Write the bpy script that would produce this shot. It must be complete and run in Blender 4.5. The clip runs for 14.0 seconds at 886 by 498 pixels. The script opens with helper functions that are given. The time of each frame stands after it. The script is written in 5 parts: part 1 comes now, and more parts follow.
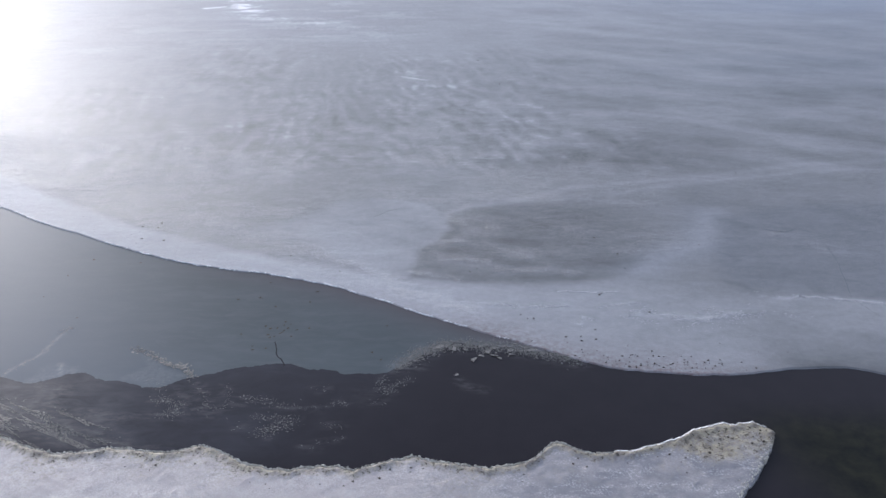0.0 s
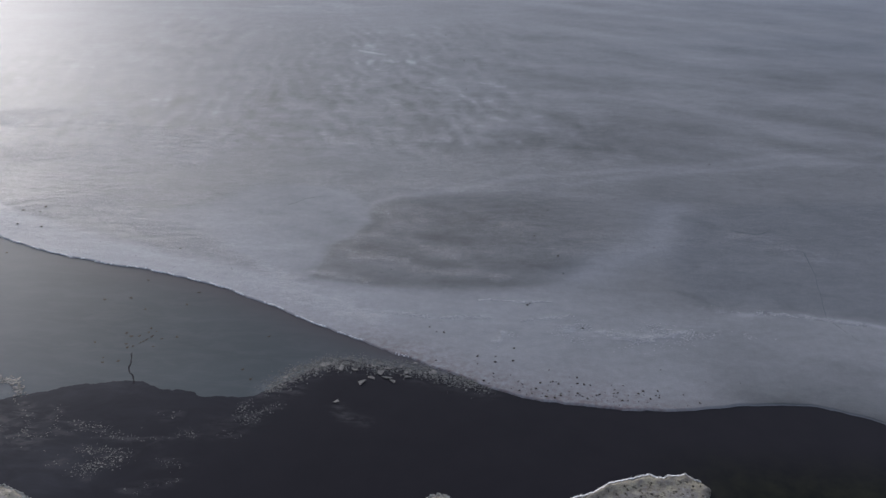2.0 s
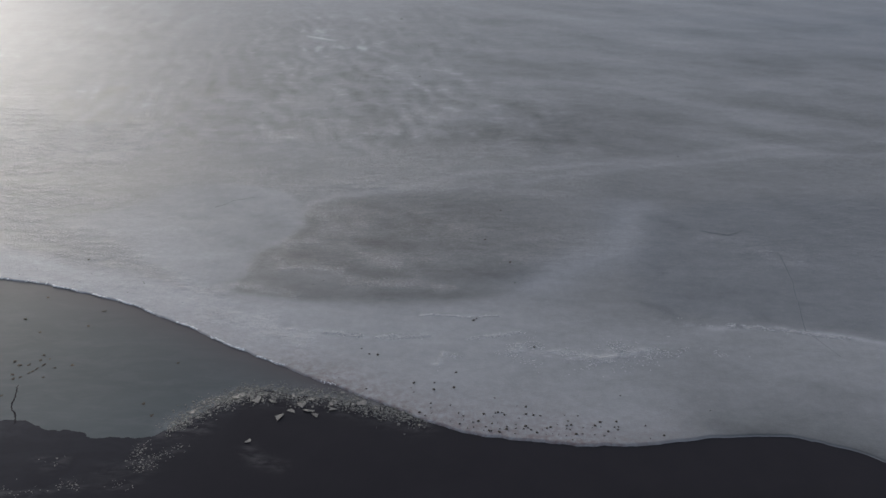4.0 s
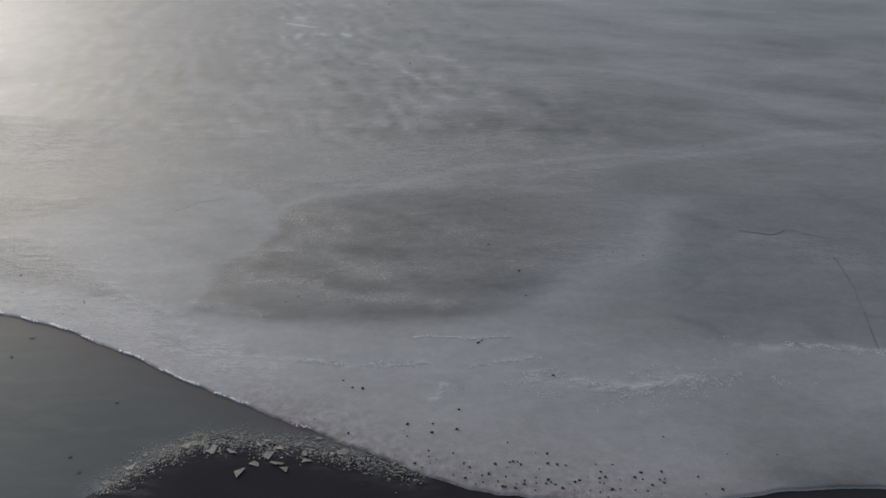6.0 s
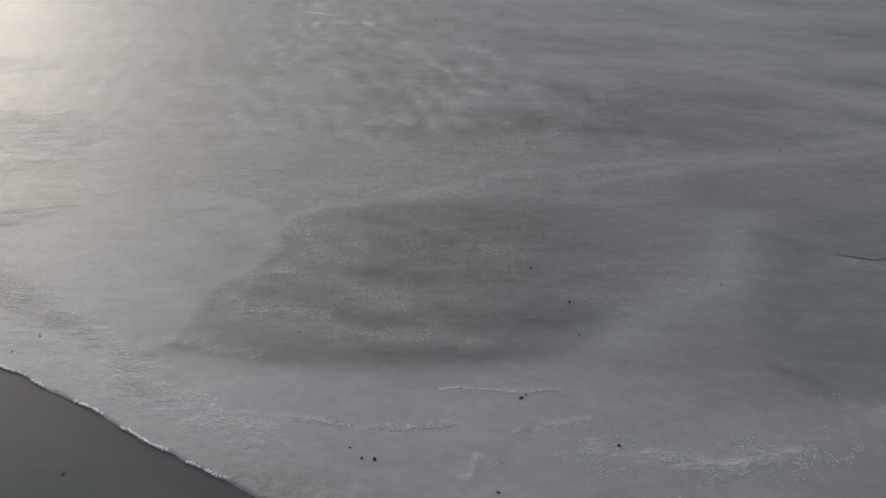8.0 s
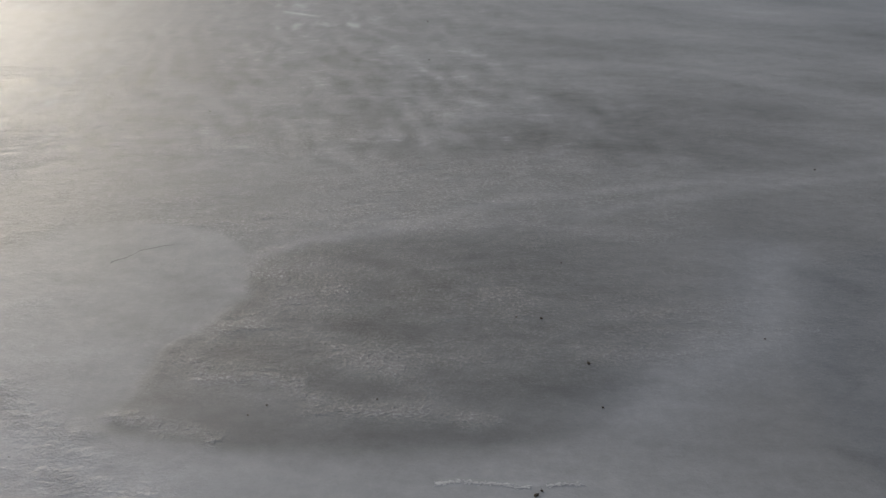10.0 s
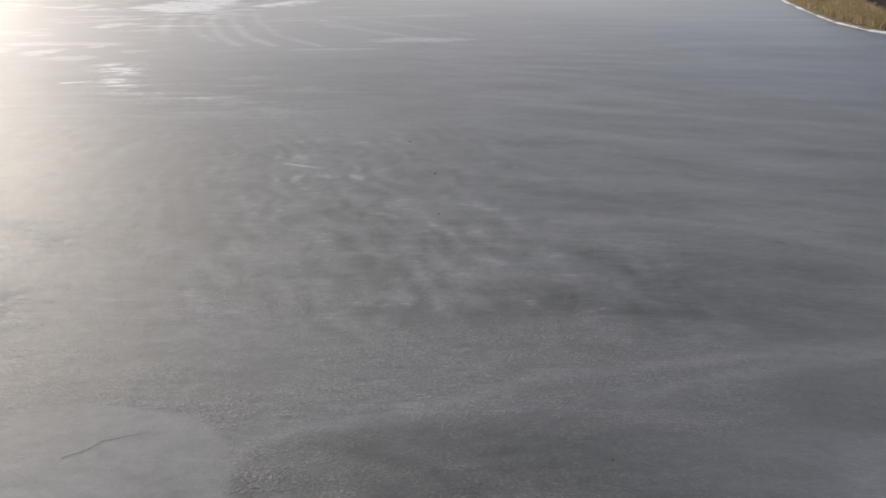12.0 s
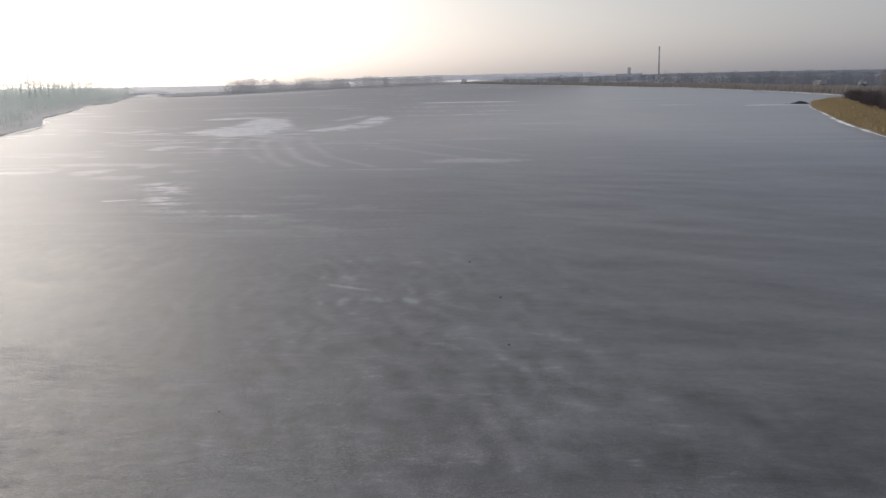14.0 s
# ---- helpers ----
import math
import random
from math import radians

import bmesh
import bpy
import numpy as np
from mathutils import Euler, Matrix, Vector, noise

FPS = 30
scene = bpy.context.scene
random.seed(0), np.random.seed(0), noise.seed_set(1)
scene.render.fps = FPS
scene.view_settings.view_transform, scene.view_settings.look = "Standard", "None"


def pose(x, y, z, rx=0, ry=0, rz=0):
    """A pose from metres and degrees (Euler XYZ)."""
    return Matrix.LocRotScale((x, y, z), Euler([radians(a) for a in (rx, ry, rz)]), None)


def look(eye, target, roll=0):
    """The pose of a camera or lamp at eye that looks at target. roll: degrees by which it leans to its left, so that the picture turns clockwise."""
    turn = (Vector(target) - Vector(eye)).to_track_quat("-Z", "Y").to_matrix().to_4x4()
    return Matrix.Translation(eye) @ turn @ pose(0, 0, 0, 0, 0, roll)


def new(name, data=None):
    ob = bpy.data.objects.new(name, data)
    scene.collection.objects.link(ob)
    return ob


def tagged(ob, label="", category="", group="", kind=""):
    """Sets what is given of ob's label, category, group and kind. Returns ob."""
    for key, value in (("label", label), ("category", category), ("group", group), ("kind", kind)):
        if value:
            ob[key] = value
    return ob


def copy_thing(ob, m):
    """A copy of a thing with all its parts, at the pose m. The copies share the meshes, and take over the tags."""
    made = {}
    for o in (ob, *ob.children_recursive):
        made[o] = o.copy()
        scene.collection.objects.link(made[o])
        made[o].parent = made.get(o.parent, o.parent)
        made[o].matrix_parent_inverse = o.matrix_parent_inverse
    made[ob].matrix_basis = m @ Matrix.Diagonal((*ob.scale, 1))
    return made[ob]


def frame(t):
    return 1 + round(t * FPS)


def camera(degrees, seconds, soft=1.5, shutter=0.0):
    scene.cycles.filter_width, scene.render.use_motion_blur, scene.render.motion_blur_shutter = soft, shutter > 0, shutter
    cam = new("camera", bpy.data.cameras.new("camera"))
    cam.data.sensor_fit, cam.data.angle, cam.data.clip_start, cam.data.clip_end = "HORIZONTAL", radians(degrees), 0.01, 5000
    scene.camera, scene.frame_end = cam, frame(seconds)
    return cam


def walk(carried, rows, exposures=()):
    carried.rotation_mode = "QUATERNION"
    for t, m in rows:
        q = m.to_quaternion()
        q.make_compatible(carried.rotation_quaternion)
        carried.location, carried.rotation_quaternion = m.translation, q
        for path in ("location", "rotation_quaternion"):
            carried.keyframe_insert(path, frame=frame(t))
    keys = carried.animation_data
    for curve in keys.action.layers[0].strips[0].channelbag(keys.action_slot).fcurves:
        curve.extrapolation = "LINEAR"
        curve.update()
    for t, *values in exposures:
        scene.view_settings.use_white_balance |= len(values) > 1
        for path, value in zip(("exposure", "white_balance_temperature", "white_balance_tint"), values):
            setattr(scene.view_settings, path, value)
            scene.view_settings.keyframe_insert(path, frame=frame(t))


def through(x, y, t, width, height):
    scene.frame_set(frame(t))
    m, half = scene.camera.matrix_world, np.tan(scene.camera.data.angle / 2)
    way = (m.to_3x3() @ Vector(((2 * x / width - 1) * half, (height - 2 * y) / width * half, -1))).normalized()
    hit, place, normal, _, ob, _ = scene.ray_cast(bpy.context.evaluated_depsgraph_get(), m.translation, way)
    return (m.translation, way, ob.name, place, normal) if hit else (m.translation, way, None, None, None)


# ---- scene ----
cam = camera(53.5, 14.0)
# seconds, eye, then degrees: heading (left is plus), tilt, lean to the right
PATH = [
    (0, 1.982, -3.291, 17.966, 2.12, -26.64, 0.97),
    (0.5, 3.178, -2.054, 17.284, 1.33, -26.95, 0.64),
    (1, 4.147, -0.641, 16.705, 1.46, -27.22, 0.44),
    (1.5, 5.014, 0.691, 16.314, 2.39, -27.41, 0.21),
    (2, 5.669, 1.982, 15.939, 3.06, -27.67, -0.03),
    (2.5, 6.140, 2.959, 15.670, 3.08, -28.11, -0.15),
    (3, 6.464, 3.752, 15.571, 2.40, -28.42, -0.19),
    (3.5, 6.727, 4.541, 15.317, 2.02, -28.45, -0.05),
    (4, 6.839, 5.363, 15.003, 1.45, -28.56, -0.01),
    (6.5, 6.530, 10.678, 12.356, 1.00, -28.43, 0.68),
    (7, 6.426, 11.808, 11.818, 1.67, -28.34, 0.63),
    (7.5, 6.378, 12.918, 11.422, 2.44, -28.35, 0.70),
    (8, 6.349, 13.915, 11.300, 2.80, -28.57, 0.84),
    (10.5, 5.969, 18.274, 10.496, 1.90, -28.89, 0.98),
    (11, 5.791, 19.197, 10.303, 1.73, -28.36, 1.02),
    (11.5, 5.640, 20.108, 10.200, 1.70, -24.91, 1.01),
    (12, 5.386, 20.829, 9.816, 1.62, -19.25, 0.65),
    (12.5, 5.192, 22.283, 9.312, 1.69, -15.97, 0.92),
    (13, 4.949, 23.604, 9.095, 1.76, -13.90, 0.94),
    (13.5, 4.935, 24.566, 8.868, 1.74, -12.44, 1.07),
    (14, 4.501, 25.627, 8.531, 4.67, -11.07, 0.96),
]


def aim(x, y, z, heading, tilt, lean):
    a, b = radians(heading), radians(tilt)
    way = Vector((-math.sin(a) * math.cos(b), math.cos(a) * math.cos(b), math.sin(b)))
    return look((x, y, z), Vector((x, y, z)) + way * 10, -lean)


walk(cam, [(t, aim(*row)) for t, *row in PATH], [
    (0.0, 1.94, 5900, 15),
    (1.0, 1.51, 5960, 15),
    (2.5, 1.24, 6180, 14),
    (4.0, 1.29, 6450, 11),
    (7.0, 1.27, 6850, 10),
    (11.2, 1.28, 7060, 10.5),
    (12.5, 1.08, 6820, 13),
    (14.0, 0.64, 6680, 13),
])

# ---- light: a low winter sun behind haze, ahead and to the left ----
SUN_AZ, SUN_EL = -37.0, 15.0
world = bpy.data.worlds.new("hazy_sky")
scene.world = world
world.use_nodes = True
wn = world.node_tree.nodes
wl = world.node_tree.links
wn.clear()
sky = wn.new("ShaderNodeTexSky")
sky.sky_type = "NISHITA"
sky.sun_disc = False
sky.sun_elevation = radians(SUN_EL)
sky.sun_rotation = radians(SUN_AZ)
sky.air_density, sky.dust_density, sky.ozone_density = 1.0, 2.2, 1.0
haze = wn.new("ShaderNodeHueSaturation")
haze.inputs["Saturation"].default_value = 0.40
back = wn.new("ShaderNodeBackground")
back.inputs["Strength"].default_value = 0.085
wout = wn.new("ShaderNodeOutputWorld")
wl.new(sky.outputs[0], haze.inputs["Color"])
veil = wn.new("ShaderNodeMix")
veil.data_type = "RGBA"
veil.inputs[0].default_value = 0.45
veil.inputs[7].default_value = (2.05, 2.45, 3.22, 1.0)
wl.new(haze.outputs[0], veil.inputs[6])
wl.new(veil.outputs[2], back.inputs["Color"])
wl.new(back.outputs[0], wout.inputs["Surface"])

sun_data = bpy.data.lights.new("sun", "SUN")
sun_data.energy, sun_data.angle, sun_data.color = 0.83, radians(22.0), (1.0, 0.945, 0.86)
sun = new("sun", sun_data)
to_sun = Vector((math.sin(radians(SUN_AZ)) * math.cos(radians(SUN_EL)), math.cos(radians(SUN_AZ)) * math.cos(radians(SUN_EL)), math.sin(radians(SUN_EL))))
sun.matrix_world = look(to_sun * 100, (0, 0, 0))


# ---- tools for materials and meshes ----
class Nodes:
    """A thin wrapper round a node tree."""

    def __init__(self, name):
        self.mat = bpy.data.materials.new(name)
        self.mat.use_nodes = True
        self.tree = self.mat.node_tree
        self.tree.nodes.clear()
        self.out = self.add("ShaderNodeOutputMaterial")
        self.coords = self.add("ShaderNodeNewGeometry")

    def add(self, kind, **values):
        node = self.tree.nodes.new(kind)
        for key, value in values.items():
            node.inputs[key.replace("_", " ")].default_value = value
        return node

    def link(self, a, b):
        self.tree.links.new(a, b)

    def position(self, scale=(1, 1, 1), turn=0.0):
        m = self.add("ShaderNodeMapping")
        m.inputs["Scale"].default_value = scale
        m.inputs["Rotation"].default_value = (0, 0, radians(turn))
        self.link(self.coords.outputs["Position"], m.inputs["Vector"])
        return m.outputs[0]

    def noise(self, scale, detail=4.0, rough=0.55, where=None, distortion=0.0):
        n = self.add("ShaderNodeTexNoise", Scale=scale, Detail=detail, Roughness=rough, Distortion=distortion)
        self.link(where if where else self.coords.outputs["Position"], n.inputs["Vector"])
        return n.outputs[0]

    def attr(self, name):
        n = self.add("ShaderNodeAttribute")
        n.attribute_name = name
        return n.outputs["Fac"]

    def math(self, op, a, b=0.0, c=0.0, clamp=False):
        n = self.add("ShaderNodeMath")
        n.operation, n.use_clamp = op, clamp
        for i, v in enumerate((a, b, c)):
            if isinstance(v, (int, float)):
                n.inputs[i].default_value = v
            else:
                self.link(v, n.inputs[i])
        return n.outputs[0]

    def fit(self, v, a, b, c=0.0, d=1.0):
        n = self.add("ShaderNodeMapRange")
        n.clamp = True
        self.link(v, n.inputs[0])
        for i, x in enumerate((a, b, c, d)):
            n.inputs[i + 1].default_value = x
        return n.outputs[0]

    def mix(self, fac, a, b):
        n = self.add("ShaderNodeMix")
        n.data_type = "RGBA"
        for v, i in ((fac, 0), (a, 6), (b, 7)):
            if isinstance(v, (int, float)):
                n.inputs[i].default_value = v
            elif isinstance(v, tuple):
                n.inputs[i].default_value = (*v, 1.0)
            else:
                self.link(v, n.inputs[i])
        return n.outputs[2]

    def bump(self, height, strength, distance, after=None):
        n = self.add("ShaderNodeBump", Strength=strength, Distance=distance)
        self.link(height, n.inputs["Height"])
        if after:
            self.link(after, n.inputs["Normal"])
        return n.outputs[0]

    def surface(self, colour, rough, normal=None, metal=0.0, ior=1.31, gloss=0.5):
        p = self.add("ShaderNodeBsdfPrincipled", Metallic=metal, IOR=ior)
        if isinstance(gloss, float):
            p.inputs["Specular IOR Level"].default_value = gloss
        else:
            self.link(gloss, p.inputs["Specular IOR Level"])
        for v, key in ((colour, "Base Color"), (rough, "Roughness")):
            if isinstance(v, tuple):
                p.inputs[key].default_value = (*v, 1.0)
            elif isinstance(v, (int, float)):
                p.inputs[key].default_value = v
            else:
                self.link(v, p.inputs[key])
        if normal:
            self.link(normal, p.inputs["Normal"])
        self.link(p.outputs[0], self.out.inputs["Surface"])
        return p


def hashed(ix, iy, seed):
    h = np.sin(ix * 127.1 + iy * 311.7 + seed * 74.7) * 43758.5453
    return h - np.floor(h)


def value_noise(x, y, seed=0):
    ix, iy = np.floor(x), np.floor(y)
    fx, fy = x - ix, y - iy
    fx, fy = fx * fx * (3 - 2 * fx), fy * fy * (3 - 2 * fy)
    a, b = hashed(ix, iy, seed), hashed(ix + 1, iy, seed)
    c, d = hashed(ix, iy + 1, seed), hashed(ix + 1, iy + 1, seed)
    return (a * (1 - fx) + b * fx) * (1 - fy) + (c * (1 - fx) + d * fx) * fy


def fbm(x, y, size, octaves=4, seed=0, gain=0.5):
    """Layered noise from 0 to 1; size: metres of its largest lumps."""
    x, y = np.asarray(x, float) / size, np.asarray(y, float) / size
    total, amp, norm = 0.0, 1.0, 0.0
    for i in range(octaves):
        total = total + amp * value_noise(x + 17.3 * i, y - 9.1 * i, seed + i)
        norm += amp
        amp *= gain
        x, y = (0.8 * x - 0.6 * y) * 2.03, (0.6 * x + 0.8 * y) * 2.03
    return total / norm


def smooth(a, b, v):
    t = np.clip((v - a) / (b - a), 0, 1)
    return t * t * (3 - 2 * t)


def signed(poly, x, y):
    """Distance to a closed outline, minus inside."""
    best = np.full(np.shape(x), 1e9)
    inside = np.zeros(np.shape(x), bool)
    for (ax, ay), (bx, by) in zip(poly, poly[1:] + poly[:1]):
        dx, dy = bx - ax, by - ay
        t = np.clip(((x - ax) * dx + (y - ay) * dy) / (dx * dx + dy * dy), 0, 1)
        best = np.minimum(best, np.hypot(x - ax - t * dx, y - ay - t * dy))
        if ay != by:
            inside ^= ((ay > y) != (by > y)) & (x < dx * (y - ay) / dy + ax)
    return np.where(inside, -best, best)


def along(line, x, y):
    """Distance to an open line."""
    best = np.full(np.shape(x), 1e9)
    for (ax, ay), (bx, by) in zip(line, line[1:]):
        dx, dy = bx - ax, by - ay
        t = np.clip(((x - ax) * dx + (y - ay) * dy) / (dx * dx + dy * dy), 0, 1)
        best = np.minimum(best, np.hypot(x - ax - t * dx, y - ay - t * dy))
    return best


def curve(points, x):
    """A smooth line y(x) through a few points."""
    p = np.array(points, float)
    px, py = p[:, 0], p[:, 1]
    m = np.gradient(py, px)
    i = np.clip(np.searchsorted(px, x) - 1, 0, len(px) - 2)
    h = px[i + 1] - px[i]
    t = np.clip((x - px[i]) / h, 0, 1)
    return ((2 * t**3 - 3 * t**2 + 1) * py[i] + (t**3 - 2 * t**2 + t) * h * m[i]
            + (-2 * t**3 + 3 * t**2) * py[i + 1] + (t**3 - t**2) * h * m[i + 1])


def soup(name, verts, faces, material, attrs=(), shade=True):
    me = bpy.data.meshes.new(name)
    me.from_pydata(verts, [], faces)
    for key, values in attrs:
        a = me.attributes.new(key, "FLOAT", "POINT")
        a.data.foreach_set("value", np.asarray(values, np.float32))
    me.materials.append(material)
    if shade:
        me.polygons.foreach_set("use_smooth", [True] * len(me.polygons))
    me.update()
    return me


def sheet(name, X, Y, Z, material, attrs=()):
    """A surface from grids of places, rows by columns."""
    r, c = X.shape
    verts = np.stack([X.ravel(), Y.ravel(), Z.ravel()], 1)
    i = (np.arange(r - 1)[:, None] * c + np.arange(c - 1)).ravel()
    faces = np.stack([i, i + 1, i + c + 1, i + c], 1)
    me = bpy.data.meshes.new(name)
    me.vertices.add(len(verts))
    me.vertices.foreach_set("co", verts.astype(np.float32).ravel())
    me.loops.add(faces.size)
    me.loops.foreach_set("vertex_index", faces.ravel().astype(np.int32))
    me.polygons.add(len(faces))
    me.polygons.foreach_set("loop_start", np.arange(0, faces.size, 4, dtype=np.int32))
    me.polygons.foreach_set("use_smooth", np.ones(len(faces), bool))
    me.update(calc_edges=True)
    for key, values in attrs:
        a = me.attributes.new(key, "FLOAT", "POINT")
        a.data.foreach_set("value", values.ravel().astype(np.float32))
    me.materials.append(material)
    return new(name, me)


def part(name, bm, material, parent=None, label="", smooth_faces=False):
    me = bpy.data.meshes.new(name)
    bm.to_mesh(me)
    bm.free()
    me.materials.append(material)
    if smooth_faces:
        me.polygons.foreach_set("use_smooth", [True] * len(me.polygons))
    ob = new(name, me)
    if parent:
        ob.parent = parent
    if label:
        ob["label"] = label
    return ob


def spread(first, last, step, growth, reach):
    """Places from first to last at an even step, then outwards to the reach with growing steps."""
    mid = np.arange(first, last + step / 2, step)
    out, s, d = [], step, 0.0
    while d < reach:
        s *= growth
        d += s
        out.append(d)
    out = np.array(out)
    return np.concatenate([first - out[::-1], mid, mid[-1] + out])


# ---- materials ----
def lake_ice():
    """Ice under a patchy skin of frost and thin snow; clear where frost is low, crinkled where it is crusted."""
    n = Nodes("lake_ice")
    grain = n.noise(3.2, 6, 0.65)
    fine = n.noise(22, 4, 0.6)
    scale = n.noise(13, 4, 0.68, n.position((0.88, 1.12, 1), 12), 0.4)
    crust = n.attr("crust")
    frost = n.math("ADD", n.attr("frost"), n.math("MULTIPLY", n.math("SUBTRACT", grain, 0.5), n.fit(crust, 0.0, 0.6, 0.10, 0.20)), clamp=True)
    frost = n.math("ADD", frost, n.math("MULTIPLY", n.math("SUBTRACT", fine, 0.5), n.fit(crust, 0.0, 0.6, 0.10, 0.42)), clamp=True)
    streak = n.noise(1.1, 7, 0.7, n.position((0.6, 1.5, 1), 4))
    frost = n.math("ADD", frost, n.math("MULTIPLY", n.math("SUBTRACT", streak, 0.5), 0.22), clamp=True)
    broad = n.noise(0.14, 6, 0.7, n.position((0.5, 1.6, 1), 6))
    frost = n.math("ADD", frost, n.math("MULTIPLY", n.math("SUBTRACT", broad, 0.5), n.math("MULTIPLY", n.attr("glaze"), 1.1)), clamp=True)
    # clusters of small upturned flakes
    flock = n.fit(n.noise(1.5, 5, 0.7, n.position((0.55, 1.3, 1), 8)), 0.34, 0.6, 0.15, 1.0)
    flake = n.math("MULTIPLY", n.fit(scale, 0.50, 0.64), n.math("MULTIPLY", flock, crust))
    frost = n.math("ADD", frost, n.math("MULTIPLY", flake, 0.66), clamp=True)
    cloud = n.noise(0.75, 7, 0.7, n.position((0.7, 1.25, 1), -18), 0.7)
    frost = n.math("ADD", frost, n.math("MULTIPLY", n.math("SUBTRACT", cloud, 0.5), 0.30), clamp=True)
    # soft blotches and small bright flecks where the snow lies rippled
    blot = n.noise(0.62, 5, 0.62, n.position((1.15, 0.6, 1), 22), 0.6)
    fleck = n.fit(n.noise(1.9, 5, 0.66, n.position((0.55, 1.5, 1), 6)), 0.56, 0.68)
    ripple = n.math("ADD", n.math("MULTIPLY", n.math("SUBTRACT", blot, 0.5), 0.62), n.math("MULTIPLY", fleck, n.fit(blot, 0.42, 0.62, 0.0, 0.34)))
    frost = n.math("ADD", frost, n.math("MULTIPLY", ripple, n.attr("ripple")), clamp=True)
    clear = n.mix(n.noise(0.35, 3), (0.062, 0.066, 0.068), (0.088, 0.091, 0.091))
    clear = n.mix(n.attr("blue"), clear, (0.062, 0.078, 0.105))
    white = n.mix(grain, (0.29, 0.295, 0.31), (0.40, 0.405, 0.42))
    colour = n.mix(frost, clear, white)
    drift = n.math("MULTIPLY", n.fit(n.attr("frost"), 0.9, 1.5), n.fit(n.noise(1.6, 5, 0.7, n.position((0.3, 1.4, 1), -6)), 0.38, 0.54, 0.25, 1.0))
    colour = n.mix(drift, colour, (0.84, 0.84, 0.85))
    colour = n.mix(n.math("MULTIPLY", n.attr("blue"), 0.42), colour, (0.15, 0.185, 0.25))
    dirt = n.math("MULTIPLY", n.attr("dirt"), n.fit(n.noise(5, 6, 0.72), 0.36, 0.62))
    colour = n.mix(dirt, colour, (0.15, 0.12, 0.12))
    rough = n.math("MULTIPLY", n.fit(frost, 0.1, 0.8, 0.50, 0.58), n.math("SUBTRACT", 1.0, n.math("MULTIPLY", n.attr("glaze"), 0.45)))
    height = n.math("ADD", n.math("MULTIPLY", grain, 0.6), n.math("MULTIPLY", fine, 0.4))
    n.surface(colour, rough, n.bump(n.math("MULTIPLY", scale, n.math("MULTIPLY", flock, crust)), 1.0, 0.105, n.bump(height, 0.35, 0.04)),
              gloss=n.math("ADD", n.fit(frost, 0.3, 0.95, 0.36, 0.26), n.math("MULTIPLY", n.attr("glaze"), 0.8)))
    return n.mat


def thin_ice():
    """Smooth new ice, wet and brownish along the old edge, greenish grey away from it."""
    n = Nodes("thin_ice")
    cloud = n.noise(0.5, 4, 0.6, n.position((0.5, 1.2, 1), 25))
    fine = n.noise(14, 4)
    veil = n.noise(1.4, 6, 0.7, n.position((0.5, 1.6, 1), 20), 0.5)
    colour = n.mix(cloud, (0.053, 0.064, 0.068), (0.081, 0.095, 0.101))
    colour = n.mix(n.math("MULTIPLY", n.fit(veil, 0.45, 0.75), 0.35), colour, (0.115, 0.121, 0.130))
    # bluish reflection of the sky on the left part, painted into the colour
    colour = n.mix(n.attr("pale"), colour, (0.084, 0.100, 0.120))
    colour = n.mix(n.attr("brown"), colour, (0.078, 0.071, 0.075))
    colour = n.mix(n.math("MULTIPLY", n.attr("frost"), n.fit(n.noise(7, 5, 0.7), 0.3, 0.7)), colour, (0.42, 0.42, 0.43))
    n.surface(colour, n.fit(fine, 0.3, 0.7, 0.40, 0.50), n.bump(fine, 0.10, 0.008), gloss=0.06)
    return n.mat


def dark_water():
    """Still water over a dark bed, with a skin of new ice here and there and an olive bed where it is shallow."""
    n = Nodes("dark_water")
    bed = n.mix(n.noise(0.9, 5, 0.6), (0.0145, 0.0132, 0.0158), (0.022, 0.0195, 0.0225))
    olive = n.mix(n.fit(n.noise(1.3, 5, 0.65), 0.35, 0.7), (0.006, 0.007, 0.006), (0.020, 0.020, 0.012))
    colour = n.mix(n.attr("shallow"), bed, olive)
    swirl = n.noise(0.9, 7, 0.65, n.position((0.7, 1.5, 1), -12), 1.4)
    film = n.math("MULTIPLY", n.attr("film"), n.fit(swirl, 0.25, 0.72, 0.35, 1.0))
    colour = n.mix(film, colour, (0.050, 0.052, 0.062))
    wisp = n.math("MULTIPLY", n.attr("skin"), n.fit(n.noise(2.6, 7, 0.72, n.position((0.6, 1.6, 1), -10), 0.6), 0.44, 0.70))
    colour = n.mix(wisp, colour, (0.115, 0.112, 0.110))
    n.surface(colour, n.fit(n.math("ADD", film, wisp), 0, 0.8, 0.06, 0.22), n.bump(n.noise(1.5, 3), 0.02, 0.02), ior=1.33, gloss=0.14)
    return n.mat


